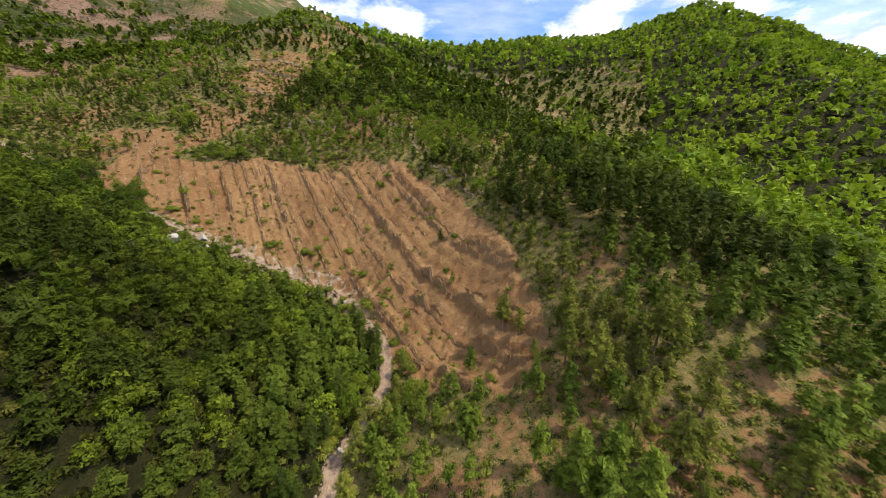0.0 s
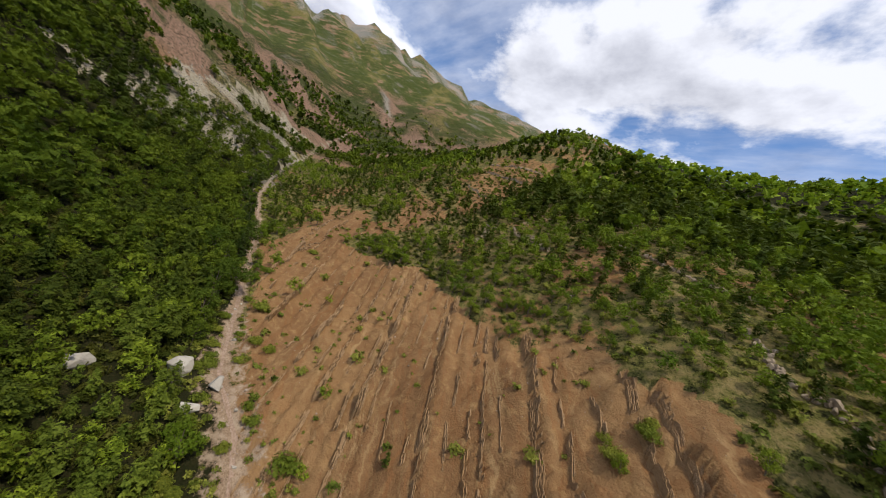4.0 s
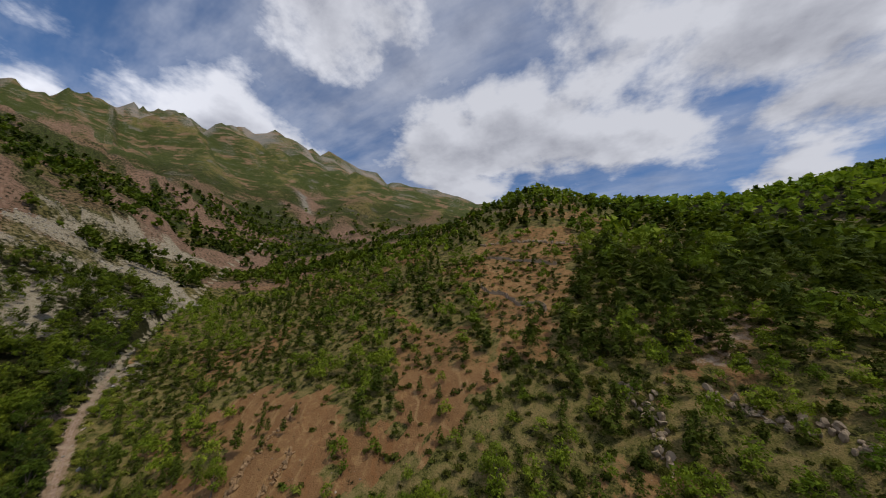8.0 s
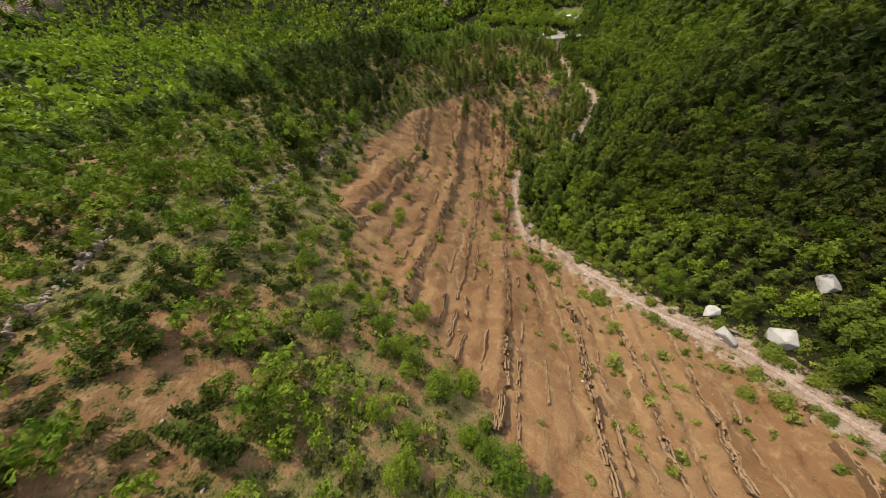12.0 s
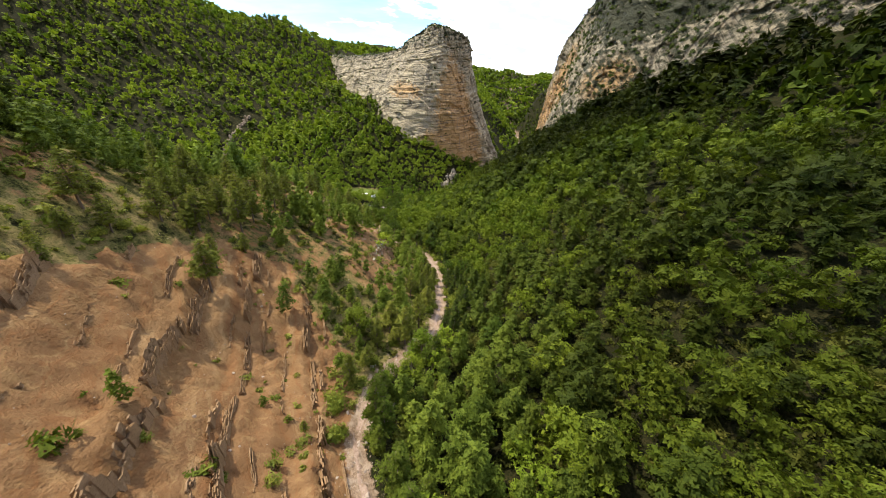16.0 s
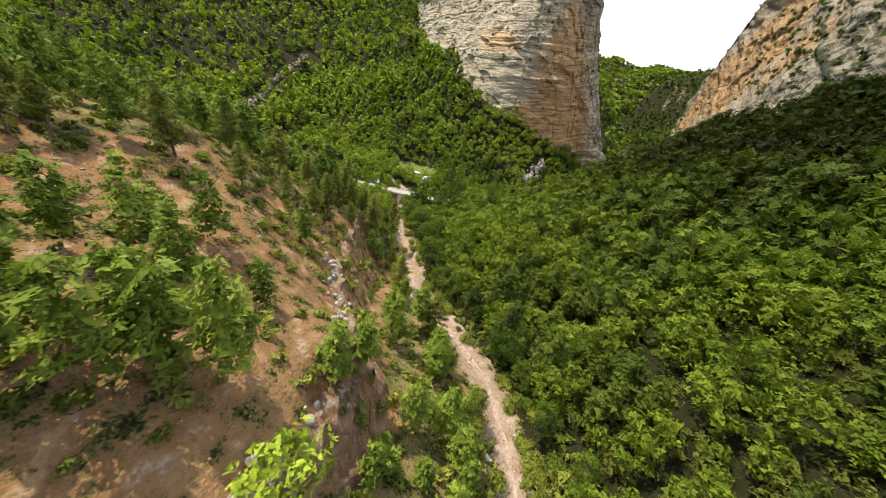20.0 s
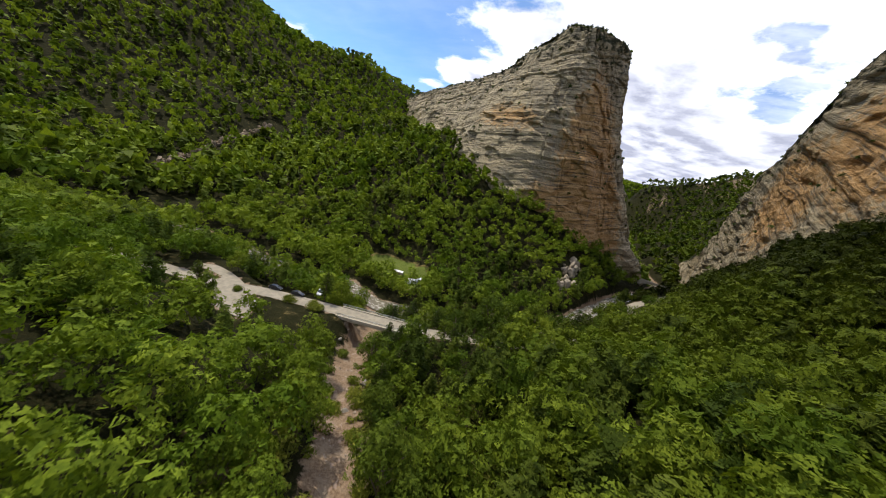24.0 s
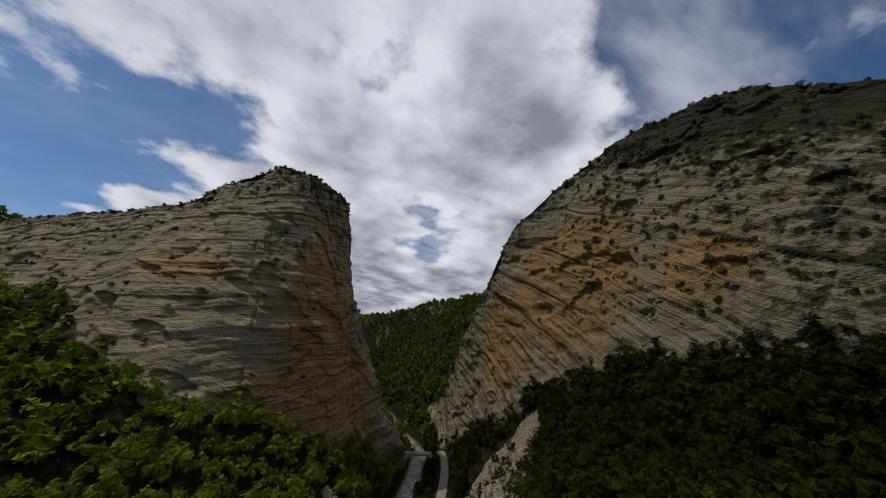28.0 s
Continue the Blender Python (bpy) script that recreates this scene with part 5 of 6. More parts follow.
def rib_mesh(points, tall, thick, seed, bed):
    """An upright bed of rock along a line in plan: a few thin sheets side by side, broken into blocks of uneven height."""
    rng = np.random.default_rng(seed)
    pts = np.array(points, float)
    t = np.gradient(pts, axis=0)
    t /= np.linalg.norm(t, axis=1)[:, None]
    nrm = np.stack([t[:, 1], -t[:, 0]], -1)
    k = len(pts)
    run = np.concatenate([[0], np.cumsum(np.hypot(*np.diff(pts, axis=0).T))])
    z = ground_height(pts[:, 0], pts[:, 1])

    def at(s, off):
        out = [np.interp(s, run, pts[:, j]) + off * np.interp(s, run, nrm[:, j]) for j in (0, 1)]
        return out, float(np.interp(s, run, z))

    pieces, vs = [], []

    def sheet_of(cuts):
        """One jagged sheet from its cross-cuts, each of four corners."""
        n = len(cuts)
        faces = [[4 * i + a, 4 * i + b, 4 * i + 4 + b, 4 * i + 4 + a] for i in range(n - 1) for a, b in ((0, 1), (1, 2), (2, 3), (3, 0))]
        faces += [[3, 2, 1, 0], [4 * n - 4, 4 * n - 3, 4 * n - 2, 4 * n - 1]]
        return mesh_from("rock_sheet", np.concatenate(cuts), np.array(faces), None, False)

    lanes = int(rng.integers(4, 7)) if tall > 1.65 else int(rng.integers(2, 4))
    firm = bed_strength(pts[:, 0], pts[:, 1], bed)
    crest = int(rng.integers(0, lanes))
    for lane in range(lanes):
        off = (lane - (lanes - 1) / 2) * thick / lanes
        share = 1.0 - 0.16 * abs(lane - crest) + rng.uniform(-0.08, 0.08)
        half = thick * rng.uniform(0.40, 0.56) / lanes
        s = rng.uniform(0, 0.8)
        while s < run[-1] - 0.3:
            e = min(run[-1], s + rng.uniform(0.35, 1.5))
            rise = 0.82 + 0.5 * float(vnoise(np.array([s * 0.27]), np.array([seed * 1.7]), 5)[0]) + 0.2 * rng.normal()
            h = tall * share * rise * float(np.interp(s, run, firm))
            if h > 0.25 and rng.random() < 0.93:
                shove, tip = off + rng.normal(0, 0.05) * thick, rng.normal(0, 0.07)
                for p, k in ((s, 1 - tip), (e - 0.03, 1 + tip)):
                    cut = []
                    for side, up in ((-1, 0), (1, 0), (1, 1), (-1, 1)):
                        (px, py), pz = at(p, shove + side * half * (1 - 0.25 * up) - up * h * 0.16)
                        cut.append((px, py, pz + h * k + side * half * 0.5 if up else pz - 2.0))
                    vs.append(np.array(cut))
            elif vs:
                pieces.append(vs)
                vs = []
            s = e
        if vs:
            pieces.append(vs)
            vs = []
    pieces = [p for p in pieces if len(p) > 1]
    return [sheet_of(p) for p in pieces]


def outcrop(points, tall, thick, seed, mat, label, count=6, spread=0.4):
    """A broken ledge: tumbled angular blocks of rock along a line in plan, each a part."""
    rng = np.random.default_rng(seed)
    z0 = float(ground_height(points[:1, 0], points[:1, 1])[0])
    root = new("rock_outcrop")
    root.location = (points[0][0], points[0][1], z0)
    blocks = ROCKS[mat.name]
    for p in points:
        for _ in range(count):
            size = thick * rng.uniform(0.2, 0.75)
            q = p + rng.normal(0, spread, 2) * thick
            z = float(ground_height(q[:1], q[1:])[0])
            rise = min(tall, 1.6 * size) * rng.uniform(0.3, 0.9)
            ob = part("block", blocks[int(rng.integers(0, len(blocks)))], None, root)
            ob.matrix_basis = pose(q[0] - points[0][0], q[1] - points[0][1], z - z0 + rise * 0.45, rng.normal(0, 9), rng.normal(0, 9), rng.uniform(0, 360)) @ Matrix.Diagonal((size * 1.6, size * 1.1, rise * 1.5, 1.0))
    tagged(root, label, "rock outcrop", "rock outcrops")


def rock_set(mat):
    out = []
    for k in range(14):
        me = bpy.data.meshes.new("block")
        bm = rock_shape(3000 + k, 2, 1.0)
        bm.to_mesh(me)
        bm.free()
        me.materials.append(mat)
        out.append(me)
    return out


ROCKS = {m.name: rock_set(m) for m in (MAT_PALE, MAT_LEDGE, MAT_RIB)}


def bluff_look(n):
    """Crumbling brown rock with a pale, lichen-covered rim."""
    rim, _, _, _ = zones(n)
    at = place(n)
    mid, fine = n.noise(at, 0.55, 5, 0.62), n.noise(n.vec("MULTIPLY", at, (1.0, 1.0, 2.2)), 2.2, 5, 0.66)
    col = n.mix(n.ramp(mid, 0.35, 0.65), rgb(0.17, 0.098, 0.052), rgb(0.30, 0.185, 0.105))
    col = n.mix(n.ramp(n.math("ADD", rim, n.math("MULTIPLY", n.math("SUBTRACT", mid, 0.5), 1.6)), 0.92, 1.15), col, n.mix(n.ramp(fine, 0.35, 0.6), rgb(0.12, 0.095, 0.068), rgb(0.31, 0.26, 0.195)))
    col = n.mix(n.math("MULTIPLY", n.ramp(fine, 0.52, 0.7), 0.55), col, rgb(0.10, 0.062, 0.038))
    return n.add("ShaderNodeBsdfPrincipled", {"Base Color": col, "Roughness": 0.95, "Specular IOR Level": 0.1, "Normal": bump(n, n.math("ADD", mid, fine), 1.0, 0.5)}).outputs[0]


def bluff():
    """The broken rock face from the rim of the dry spur down to the creek."""
    top = np.array(resample(RIM, 0.55))[:, :2]
    for _ in range(6):
        top[1:-1] = 0.25 * top[:-2] + 0.5 * top[1:-1] + 0.25 * top[2:]
    t = np.gradient(top, axis=0)
    t /= np.linalg.norm(t, axis=1)[:, None]
    out = np.stack([-t[:, 1], t[:, 0]], -1)
    u = np.arange(len(top)) * 0.55
    top = top + out * (1.3 * fbm(u / 7, u * 0 + 3.3, 3, 121))[:, None]
    low = top + out * 7.0
    z1, z0 = ground_height(top[:, 0], top[:, 1]) + 0.35, ground_height(low[:, 0], low[:, 1]) - 0.8
    rows, zone, levels = [], [], 34
    ends = smooth(u, 0, 6) * (1 - smooth(u, u[-1] - 6, u[-1]))
    for k in range(-4, levels + 1):
        w = max(k, 0) / levels
        z = z1 + (z0 - z1) * w
        reach = 0.6 + 6.0 * w ** 1.3 if k >= 0 else 0.55 * k + 0.6
        block = layer((z + 0.25 * u) / 1.7, 131) + 0.7 * layer((u + 0.6 * z + 0.5 * vnoise(u / 3, z / 3, 137)) / 2.3, 133)
        push = reach + (0.9 * block + 0.55 * fbm(u / 2.6, z / 1.6, 3, 135)) * (1 if k > 0 else 0.4) * ends
        lift = 0.45 * fbm(u / 1.7, u * 0 + k, 2, 139) * ends if k <= 2 else 0.0
        rows.append(np.concatenate([top + out * push[:, None] - out * (1 - ends)[:, None] * 1.2, (z + lift - (0.5 if k == -4 else 0.0) - 1.5 * (1 - ends))[:, None]], 1))
        zone.append(np.stack([np.full(len(u), 1.0 - 2.2 * w), u * 0, u * 0, u * 0 + 1], -1))
    rows, zone = np.array(rows), np.array(zone)
    root = new("rock_bluff")
    root.location = rows[0, 0]
    look_of = material("crumbling_bluff", bluff_look)
    tagged(root, "brown crumbling rock bluff with a pale rim above the creek", "rock bluff")
    stops = list(range(0, len(u) - 1, 16)) + [len(u) - 1]
    for i, j in zip(stops, stops[1:]):
        piece = (rows[:, i:j + 1] - rows[0, 0]).reshape(-1, 3)
        part("buttress", mesh_from("buttress", piece, grid_faces(len(rows), j + 1 - i), zone[:, i:j + 1].reshape(-1, 4), False), look_of, root)


def ribs():
    rng = np.random.default_rng(50)
    n = 0
    for q in BEDS:
        s = -330.0
        major = q in MAJOR
        while s < 60:
            length = rng.uniform(7, 26) if major else rng.uniform(4, 13)
            slant, shift = rng.normal(0, 0.035), rng.normal(0, 0.45)
            run = np.arange(s, s + length, 0.7)
            off = q - 0.1 + shift + slant * (run - s - length / 2)
            line = np.stack([0.78 * off + 0.62 * run, 0.62 * off - 0.78 * run], -1)
            line = line - 2.0 * vnoise(line[:, 0] / 40, line[:, 1] / 40, 77)[:, None] * [0.78, 0.62]
            line += np.array([0.78, 0.62]) * (0.35 * vnoise(line[:, 0] / 9, line[:, 1] / 9, 79))[:, None]
            line = line[inside(line[:, 0], line[:, 1], BADLAND)]
            if len(line) > 5 and (major or rng.random() < 0.85):
                me = rib_mesh(line, rng.uniform(2.0, 3.3) if major else rng.uniform(0.8, 1.6), rng.uniform(1.1, 1.9) if major else rng.uniform(0.5, 0.9), 1000 + n, q)
                if me:
                    ob = new("rock_rib")
                    ob.location = (line[0][0], line[0][1], float(ground_height(line[:1, 0], line[:1, 1])[0]))
                    for sheet in me:
                        sheet.transform(Matrix.Translation(-ob.location))
                        part("rock_sheet", sheet, MAT_RIB, ob)
                    tagged(ob, "jagged brown sandstone wall standing out of red marl" if major else "low broken sandstone rib in red marl", "rock rib", "rock ribs of the badland")
                    n += 1
            s += length + (rng.choice([-1.0, 0.4, 2.0]) if major else rng.choice([1.0, 4.0, 9.0, 16.0]))
    outcrops = [
        ((-24, 226), (16, 166), 2.6, 1.6, "broken grey ledge with bushes above the badland"),
        ((10, 188), (30, 150), 1.8, 1.3, "broken grey ledge on the wooded slope"),
        ((-208, 372), (-138, 366), 3.4, 2.2, "dark overhanging rock ledge below the wooded knob"),
        ((-196, 350), (-152, 340), 1.6, 1.4, "thin dark rock ledge on the red slope"),
        ((-186, 318), (-150, 300), 1.6, 1.4, "thin dark rock ledge on the red slope"),
        ((-60, 262), (-20, 244), 1.6, 1.6, "low grey rock ledge among pines"),
        ((-110, 270), (-84, 252), 1.9, 2.0, "low grey rock ledge among pines"),
        ((-126, 272), (-120, 256), 2.4, 2.2, "dark rock outcrop among pines"),
        ((-70, 300), (-30, 286), 1.4, 1.5, "low grey rock ledge among pines"),
        ((34, -6), (10, 22), 1.9, 1.5, "pale lichen-covered rock rim over the creek"),
        ((10, 22), (6, 44), 1.9, 1.5, "pale lichen-covered rock rim over the creek"),
        ((62, 30), (48, 40), 1.5, 2.0, "flat brown rock ledge on the dry spur"),
        ((74, 8), (60, 2), 1.5, 2.0, "flat brown rock ledge on the dry spur"),
        ((337, -201), (385, -276), 9.0, 6.0, "tilted grey rock slabs in the wooded slope"),
        ((385, -276), (404, -335), 9.0, 6.0, "tilted grey rock slabs in the wooded slope"),
        ((48, -294), (42, -340), 10.0, 7.0, "pale rock pillar above the river"),
        ((-8, -288), (-48, -332), 6.0, 5.0, "pale broken rock bank beside the road"),
        ((-56, -76), (-70, -73), 2.0, 4.0, "pale flat rock slab between the trees"),
        ((8, -204), (4, -208), 4.0, 3.0, "pale standing rock among bushes"),
        ((-206, 214), (-226, 252), 2.4, 1.6, "orange rock slab edge in the gully"),
        ((-192, 206), (-208, 240), 2.0, 1.4, "orange rock slab edge in the gully"),
    ]
    for k, (a, b, tall, thick, label) in enumerate(outcrops):
        m = max(4, int(math.hypot(b[0] - a[0], b[1] - a[1]) / (0.9 * thick)))
        line = np.array([(a[0] + (b[0] - a[0]) * i / m, a[1] + (b[1] - a[1]) * i / m) for i in range(m + 1)])
        w = vnoise(line[:, 0] / 6, line[:, 1] / 6, 71 + k)[:, None]
        line = line + w * 1.4
        pale = "pale" in label or "grey" in label
        mat = MAT_PALE if "pale" in label else MAT_LEDGE if pale or "dark" in label else MAT_RIB
        if "thin" in label or "flat" in label:
            fine = np.stack([np.interp(np.arange(0, m, 0.5), np.arange(m + 1), line[:, j]) for j in (0, 1)], -1)
            root = new("rock_ledge")
            root.location = (line[0][0], line[0][1], float(ground_height(line[:1, 0], line[:1, 1])[0]))
            for sheet in rib_mesh(fine, tall, thick * 0.75, 2100 + k, 7 * k):
                sheet.transform(Matrix.Translation(-root.location))
                part("rock_sheet", sheet, mat, root)
            tagged(root, label, "rock ledge", "rock ledges")
            continue
        outcrop(line, tall, thick, 2000 + k, mat, label, *((4, 0.6) if "lichen" in label else (5, 0.3) if "ledge" in label else (6, 0.4)))


bluff()
ribs()
boulders()
stones()
white_scree()
scrub()
cliff_scrub()


# ---- river, road, bridges ----
def strip(line, width, lift, step=3.0, wobble=0.0, cols=5, drape=False):
    pts = np.array(resample(line, step))
    for _ in range(3):
        pts[1:-1] = 0.25 * pts[:-2] + 0.5 * pts[1:-1] + 0.25 * pts[2:]
    t = np.gradient(pts[:, :2], axis=0)
    t /= np.linalg.norm(t, axis=1)[:, None]
    nrm = np.stack([-t[:, 1], t[:, 0]], -1)
    rows = []
    for c in np.linspace(-0.5, 0.5, cols):
        w = width * (1 + wobble * vnoise(np.arange(len(pts)) * 0.4, np.zeros(len(pts)) + np.sign(c) * 3, 5))
        xy = pts[:, :2] + nrm * (c * w)[:, None]
        z = ground_height(xy[:, 0], xy[:, 1]) if drape else pts[:, 2]
        rows.append(np.concatenate([xy, (z + lift)[:, None]], 1))
    return np.stack(rows, 1).reshape(-1, 3), grid_faces(len(pts), cols), pts, nrm


def waters():
    v, f, *_ = strip([p for p in RIVER if p[0] < 300], 10.5, -0.35, 3.0, 0.2, 7)
    v[:, 2] += 0.12 * fbm(v[:, 0] / 3, v[:, 1] / 3, 2, 15)
    tagged(part("river", mesh_from("river", v, f), MAT_WATER), "shallow grey river with white rapids", "river", kind="structure")
    v, f, *_ = strip(CREEK[3:], 1.1, 0.10, 1.5, 0.4, 3, True)
    tagged(part("creek", mesh_from("creek", v, f), MAT_MUD), "thin reddish-brown creek between stones", "creek", kind="structure")


def road():
    v, f, pts, nrm = strip([p for p in ROAD if p[0] < 200], 5.4, 0.07, 2.0)
    bm = bmesh.new()
    vs = [bm.verts.new(p) for p in v]
    for q in f:
        bm.faces.new([vs[i] for i in q])
    tagged(part("road", bm, MAT_ROAD), "narrow worn grey asphalt road", "road", kind="structure")
    ang = np.linspace(0, 2 * np.pi, 48, endpoint=False)
    bm = bmesh.new()
    ring = [bm.verts.new((147 + 19 * math.cos(a) * (1 + 0.06 * math.sin(5 * a)), -126 + 6.5 * math.sin(a) + 5.3 * -math.cos(a) * 0.9, 20.04)) for a in ang]
    bm.faces.new(ring)
    bmesh.ops.triangulate(bm, faces=bm.faces[:])
    tagged(part("car_park", bm, MAT_ROAD), "pale worn asphalt lay-by beside the bridge", "pavement", kind="structure")


def box(w, d, h, bevel=0.0):
    bm = bmesh.new()
    bmesh.ops.create_cube(bm, size=1)
    bmesh.ops.scale(bm, vec=(w, d, h), verts=bm.verts)
    if bevel:
        bmesh.ops.bevel(bm, geom=bm.edges[:], offset=bevel, segments=2, affect="EDGES")
    return bm


def moved(bm, *args):
    bmesh.ops.transform(bm, matrix=pose(*args), verts=bm.verts)
    return bm


def road_bridge():
    a, b = Vector((114, -142.5, 20)), Vector((88, -152, 19.5))
    long = (b - a).length
    root = new("road_bridge")
    root.matrix_basis = Matrix.Translation((a + b) / 2) @ Matrix.Rotation(math.atan2(b.y - a.y, b.x - a.x), 4, "Z")
    tagged(root, "pale concrete road bridge with steel railings over the creek", "bridge")
    part("deck", moved(box(long, 7.2, 0.7, 0.06), 0, 0, -0.33), MAT_CONCRETE, root)
    part("carriageway", moved(box(long, 5.6, 0.08, 0.02), 0, 0, 0.06), MAT_ROAD, root, "worn grey asphalt")
    for side in (-1, 1):
        part("kerb", moved(box(long, 0.6, 0.35, 0.04), 0, side * 3.25, 0.15), MAT_CONCRETE, root)
        rail = part("railing", moved(box(long, 0.09, 0.16, 0.02), 0, side * 3.3, 1.12), MAT_STEEL, root, "pale galvanised steel rail")
        part("lower_rail", moved(box(long, 0.06, 0.10, 0.02), 0, side * 3.3, 0.72), MAT_STEEL, rail)
        for k in range(14):
            part("post", moved(box(0.1, 0.1, 0.85, 0.01), -long / 2 + 0.6 + k * (long - 1.2) / 13, side * 3.3, 0.72), MAT_STEEL, rail)
    for end in (-1, 1):
        part("abutment", moved(box(3.0, 7.6, 11, 0.1), end * (long / 2 - 0.6), 0, -5.9), MAT_CONCRETE, root)
    for side in (-1, 1):
        part("girder", moved(box(long - 2, 0.6, 0.9, 0.05), 0, side * 2.2, -1.1), MAT_CONCRETE, root)


def gorge_bridge():
    root = new("gorge_bridge")
    a, b = Vector((-64, -442, 9)), Vector((-24, -449, 9))
    long = (b - a).length
    root.matrix_basis = Matrix.Translation((a + b) / 2) @ Matrix.Rotation(math.atan2(b.y - a.y, b.x - a.x), 4, "Z")
    tagged(root, "grey stone arch bridge across the gorge", "bridge")
    part("deck", moved(box(long, 5.5, 0.6, 0.05), 0, 0, -0.2), MAT_CONCRETE, root)
    for side in (-1, 1):
        part("parapet", moved(box(long, 0.4, 0.95, 0.04), 0, side * 2.6, 0.55), MAT_CONCRETE, root)
    bm = bmesh.new()
    rows = []
    for k in range(17):
        x = -long / 2 + long * k / 16
        u = 2 * k / 16 - 1
        z = -0.9 - 7.5 * u * u
        rows.append([bm.verts.new((x, y, zz)) for y, zz in ((-2.4, -0.45), (2.4, -0.45), (2.4, z), (-2.4, z))])
    for p, q in zip(rows, rows[1:]):
        for j in range(4):
            bm.faces.new((p[j], p[(j + 1) % 4], q[(j + 1) % 4], q[j]))
    part("arch", bm, MAT_CONCRETE, root)


def car(x, y, heading, paint, label):
    """A hatchback: lofted body, glass cabin, four wheels and lamps."""
    root = new("car")
    root.matrix_basis = pose(x, y, 20.05, 0, 0, heading)
    tagged(root, label, "car", "cars in the lay-by")

    def loft(sections, name, mat, lab=""):
        bm = bmesh.new()
        rings = []
        for px, half, lo, hi in sections:
            rings.append([bm.verts.new(c) for c in ((px, -half, lo), (px, half, lo), (px, half * 0.98, (lo + hi) / 2), (px, half * 0.9, hi), (px, -half * 0.9, hi), (px, -half * 0.98, (lo + hi) / 2))])
        for p, q in zip(rings, rings[1:]):
            for j in range(6):
                bm.faces.new((p[j], p[(j + 1) % 6], q[(j + 1) % 6], q[j]))
        bm.faces.new(rings[0])
        bm.faces.new(rings[-1][::-1])
        bmesh.ops.recalc_face_normals(bm, faces=bm.faces[:])
        bmesh.ops.bevel(bm, geom=bm.edges[:], offset=0.03, segments=2, affect="EDGES")
        return part(name, bm, mat, root, lab)

    loft([(-2.1, 0.74, 0.42, 0.82), (-1.95, 0.84, 0.28, 0.98), (-0.9, 0.88, 0.24, 1.0), (0.6, 0.88, 0.24, 0.98), (1.5, 0.85, 0.26, 0.86), (2.1, 0.74, 0.34, 0.68)], "body", paint)
    loft([(-1.85, 0.70, 0.96, 1.08), (-1.2, 0.70, 0.96, 1.42), (0.1, 0.72, 0.96, 1.46), (1.05, 0.72, 0.94, 1.0)], "windows", MAT_GLASS, "dark glass")
    loft([(-1.3, 0.62, 1.40, 1.46), (-0.6, 0.66, 1.43, 1.50), (0.05, 0.64, 1.42, 1.49)], "roof", paint)
    for wx in (-1.3, 1.3):
        for wy in (-0.8, 0.8):
            bm = bmesh.new()
            bmesh.ops.create_cone(bm, cap_ends=True, segments=18, radius1=0.32, radius2=0.32, depth=0.2)
            bmesh.ops.bevel(bm, geom=bm.edges[:], offset=0.02, segments=1, affect="EDGES")
            wheel = part("wheel", moved(bm, wx, wy, 0.32, 90, 0, 0), MAT_TYRE, root)
            bm = bmesh.new()
            bmesh.ops.create_cone(bm, cap_ends=True, segments=12, radius1=0.19, radius2=0.16, depth=0.23)
            part("rim", moved(bm, wx, wy, 0.32, 90, 0, 0), MAT_STEEL, wheel)
    for wy in (-0.58, 0.58):
        part("headlight", moved(box(0.12, 0.3, 0.12, 0.02), 2.02, wy, 0.64), MAT_SHEET, root)
        part("tail_light", moved(box(0.1, 0.22, 0.16, 0.02), -2.06, wy, 0.78), MAT_TILE, root)


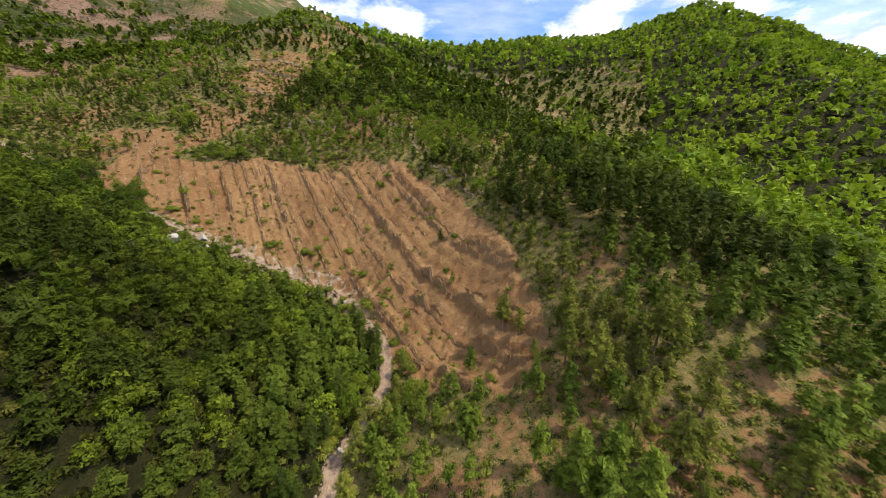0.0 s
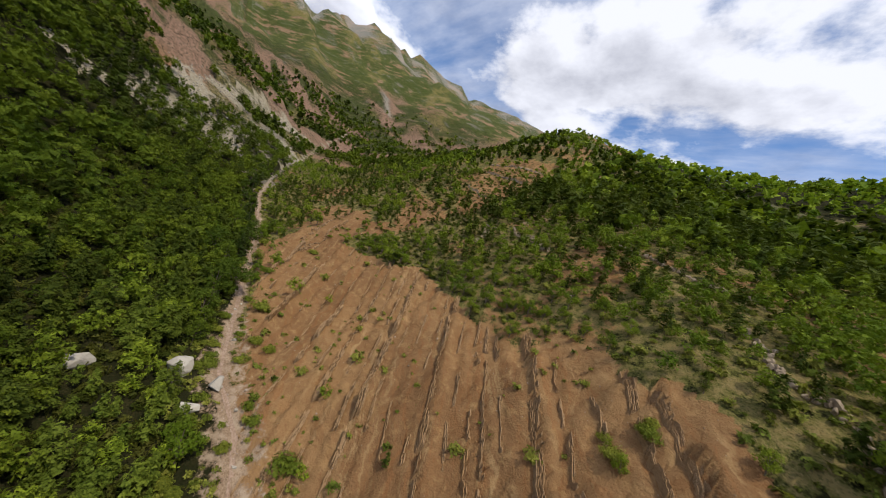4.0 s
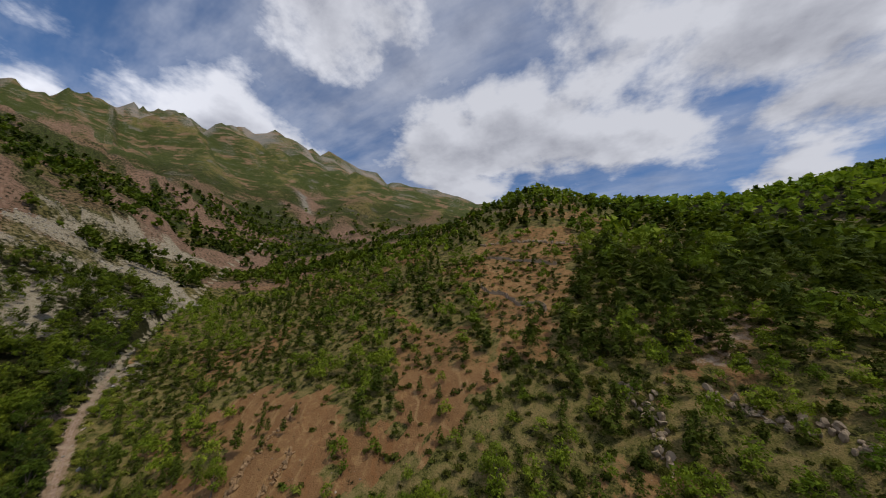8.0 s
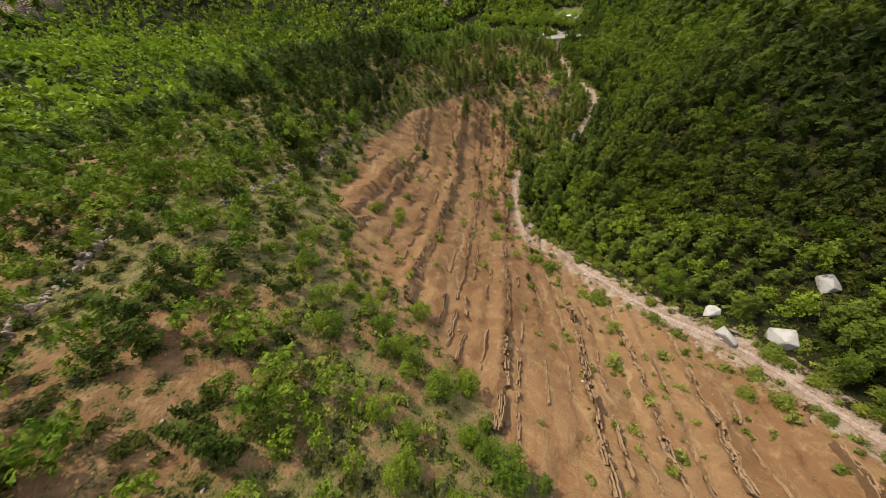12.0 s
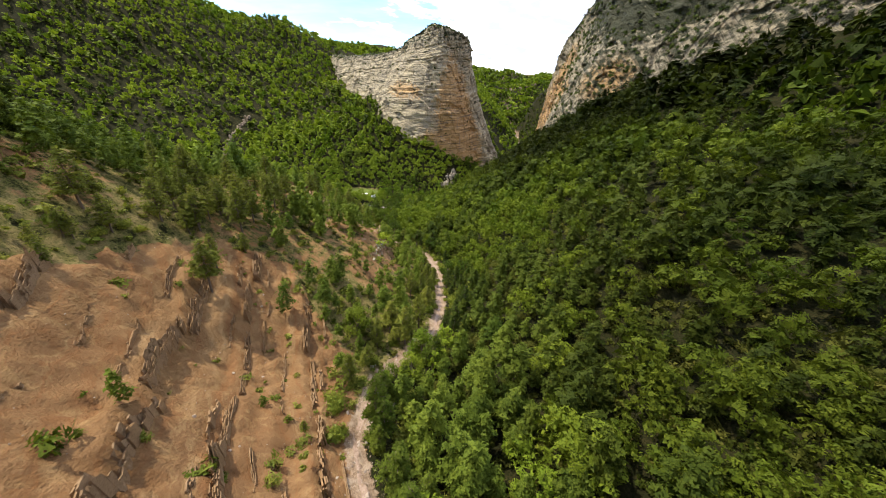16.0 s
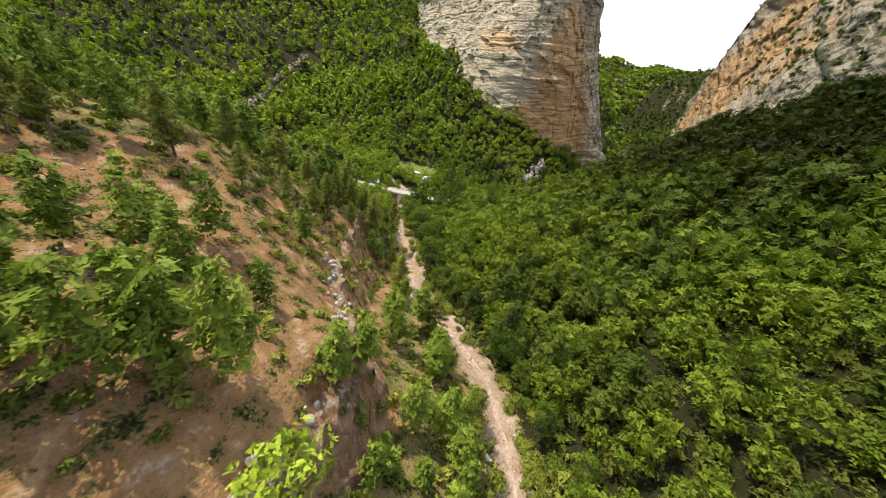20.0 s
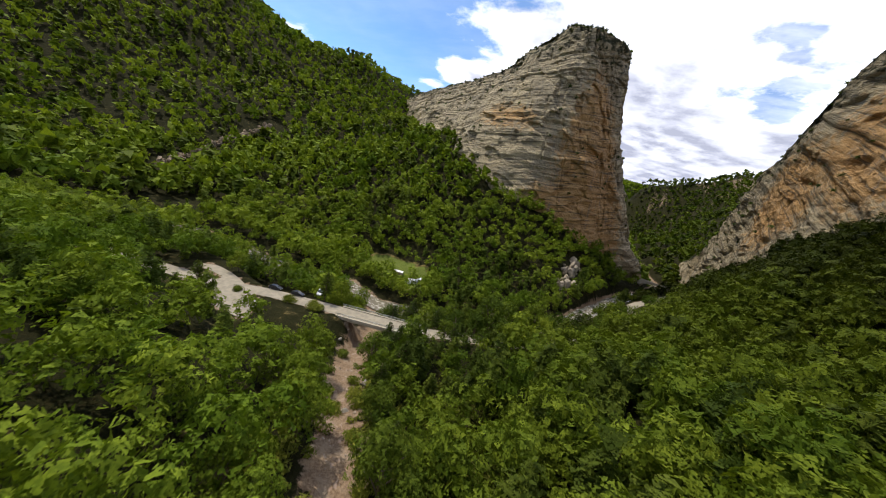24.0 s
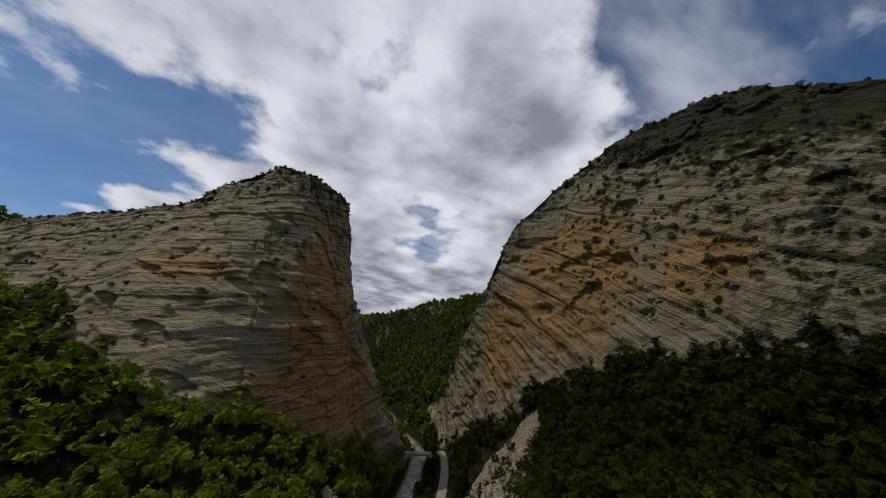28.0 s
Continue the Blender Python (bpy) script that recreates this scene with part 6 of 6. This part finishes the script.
def meadow():
    def on(x, y):
        return float(ground_height(np.array([x]), np.array([y]))[0])

    root = new("polytunnel")
    root.matrix_basis = pose(127, -223.5, on(127, -223.5), 0, 0, 62)
    tagged(root, "white plastic polytunnel on the green meadow", "greenhouse")
    bm = bmesh.new()
    rings = [[bm.verts.new((x, 2.1 * math.cos(a), 2.3 * math.sin(a))) for a in np.linspace(0, math.pi, 13)] for x in np.linspace(-5.5, 5.5, 8)]
    for p, q in zip(rings, rings[1:]):
        for j in range(12):
            bm.faces.new((p[j], p[j + 1], q[j + 1], q[j]))
    bm.faces.new(rings[0])
    bm.faces.new(rings[-1][::-1])
    part("cover", bm, MAT_SHEET, root)
    for x in np.linspace(-5.5, 5.5, 5):
        hoop = [(x, 2.16 * math.cos(a), 2.36 * math.sin(a)) for a in np.linspace(0, math.pi, 13)]
        part("hoop", mesh_from("hoop", *tapered(hoop, [0.05] * 13, 4)), MAT_STEEL, root)
    root = new("low_shed")
    root.matrix_basis = pose(139, -224, on(139, -224), 0, 0, 20)
    tagged(root, "low grey shed with a pale sheet roof on the meadow", "shed")
    part("wall", moved(box(6.5, 3.4, 1.8, 0.03), 0, 0, 0.8), MAT_TIMBER, root)
    part("roof", moved(box(7.2, 4.2, 0.14, 0.03), 0, 0, 1.82, 6, 0, 0), MAT_SHEET, root, "pale sheet roof")
    part("door", moved(box(0.9, 0.08, 1.5, 0.02), 1.5, 1.72, 0.78), MAT_STEEL, root)
    root = new("stone_hut")
    root.matrix_basis = pose(112, -230, on(112, -230), 0, 0, 15)
    tagged(root, "small ruined stone hut with a clay tile roof", "hut")
    part("wall", moved(box(4.5, 3.8, 3.4, 0.05), 0, 0, 1.5), MAT_GREY, root)
    for side in (-1, 1):
        part("roof_slope", moved(box(5.0, 2.5, 0.16, 0.02), 0, side * 1.05, 3.65, side * -28, 0, 0), MAT_TILE, root)
    part("door", moved(box(0.9, 0.1, 1.9, 0.02), 0.6, 1.92, 0.95), MAT_TIMBER, root)
    root = new("garden_frame")
    root.matrix_basis = pose(119, -221, on(119, -221), 0, 0, 40)
    tagged(root, "small tilted glass panel frame on the meadow", "panel")
    part("panel", moved(box(3.0, 1.6, 0.06, 0.01), 0, 0, 0.9, 25, 0, 0), MAT_GLASS, root)
    for px in (-1.3, 1.3):
        for py, h in ((-0.6, 0.6), (0.6, 1.2)):
            part("leg", moved(box(0.08, 0.08, h, 0.01), px, py, h / 2), MAT_STEEL, root)


waters()
road()
road_bridge()
gorge_bridge()
car(137, -137, 205, MAT_DARKCAR, "dark hatchback parked on the asphalt lay-by")
car(129.5, -139.5, 200, MAT_DARKCAR, "dark car half hidden behind bushes")
car(126, -146.0, 120, MAT_PALECAR, "pale silver car parked behind bushes")
meadow()
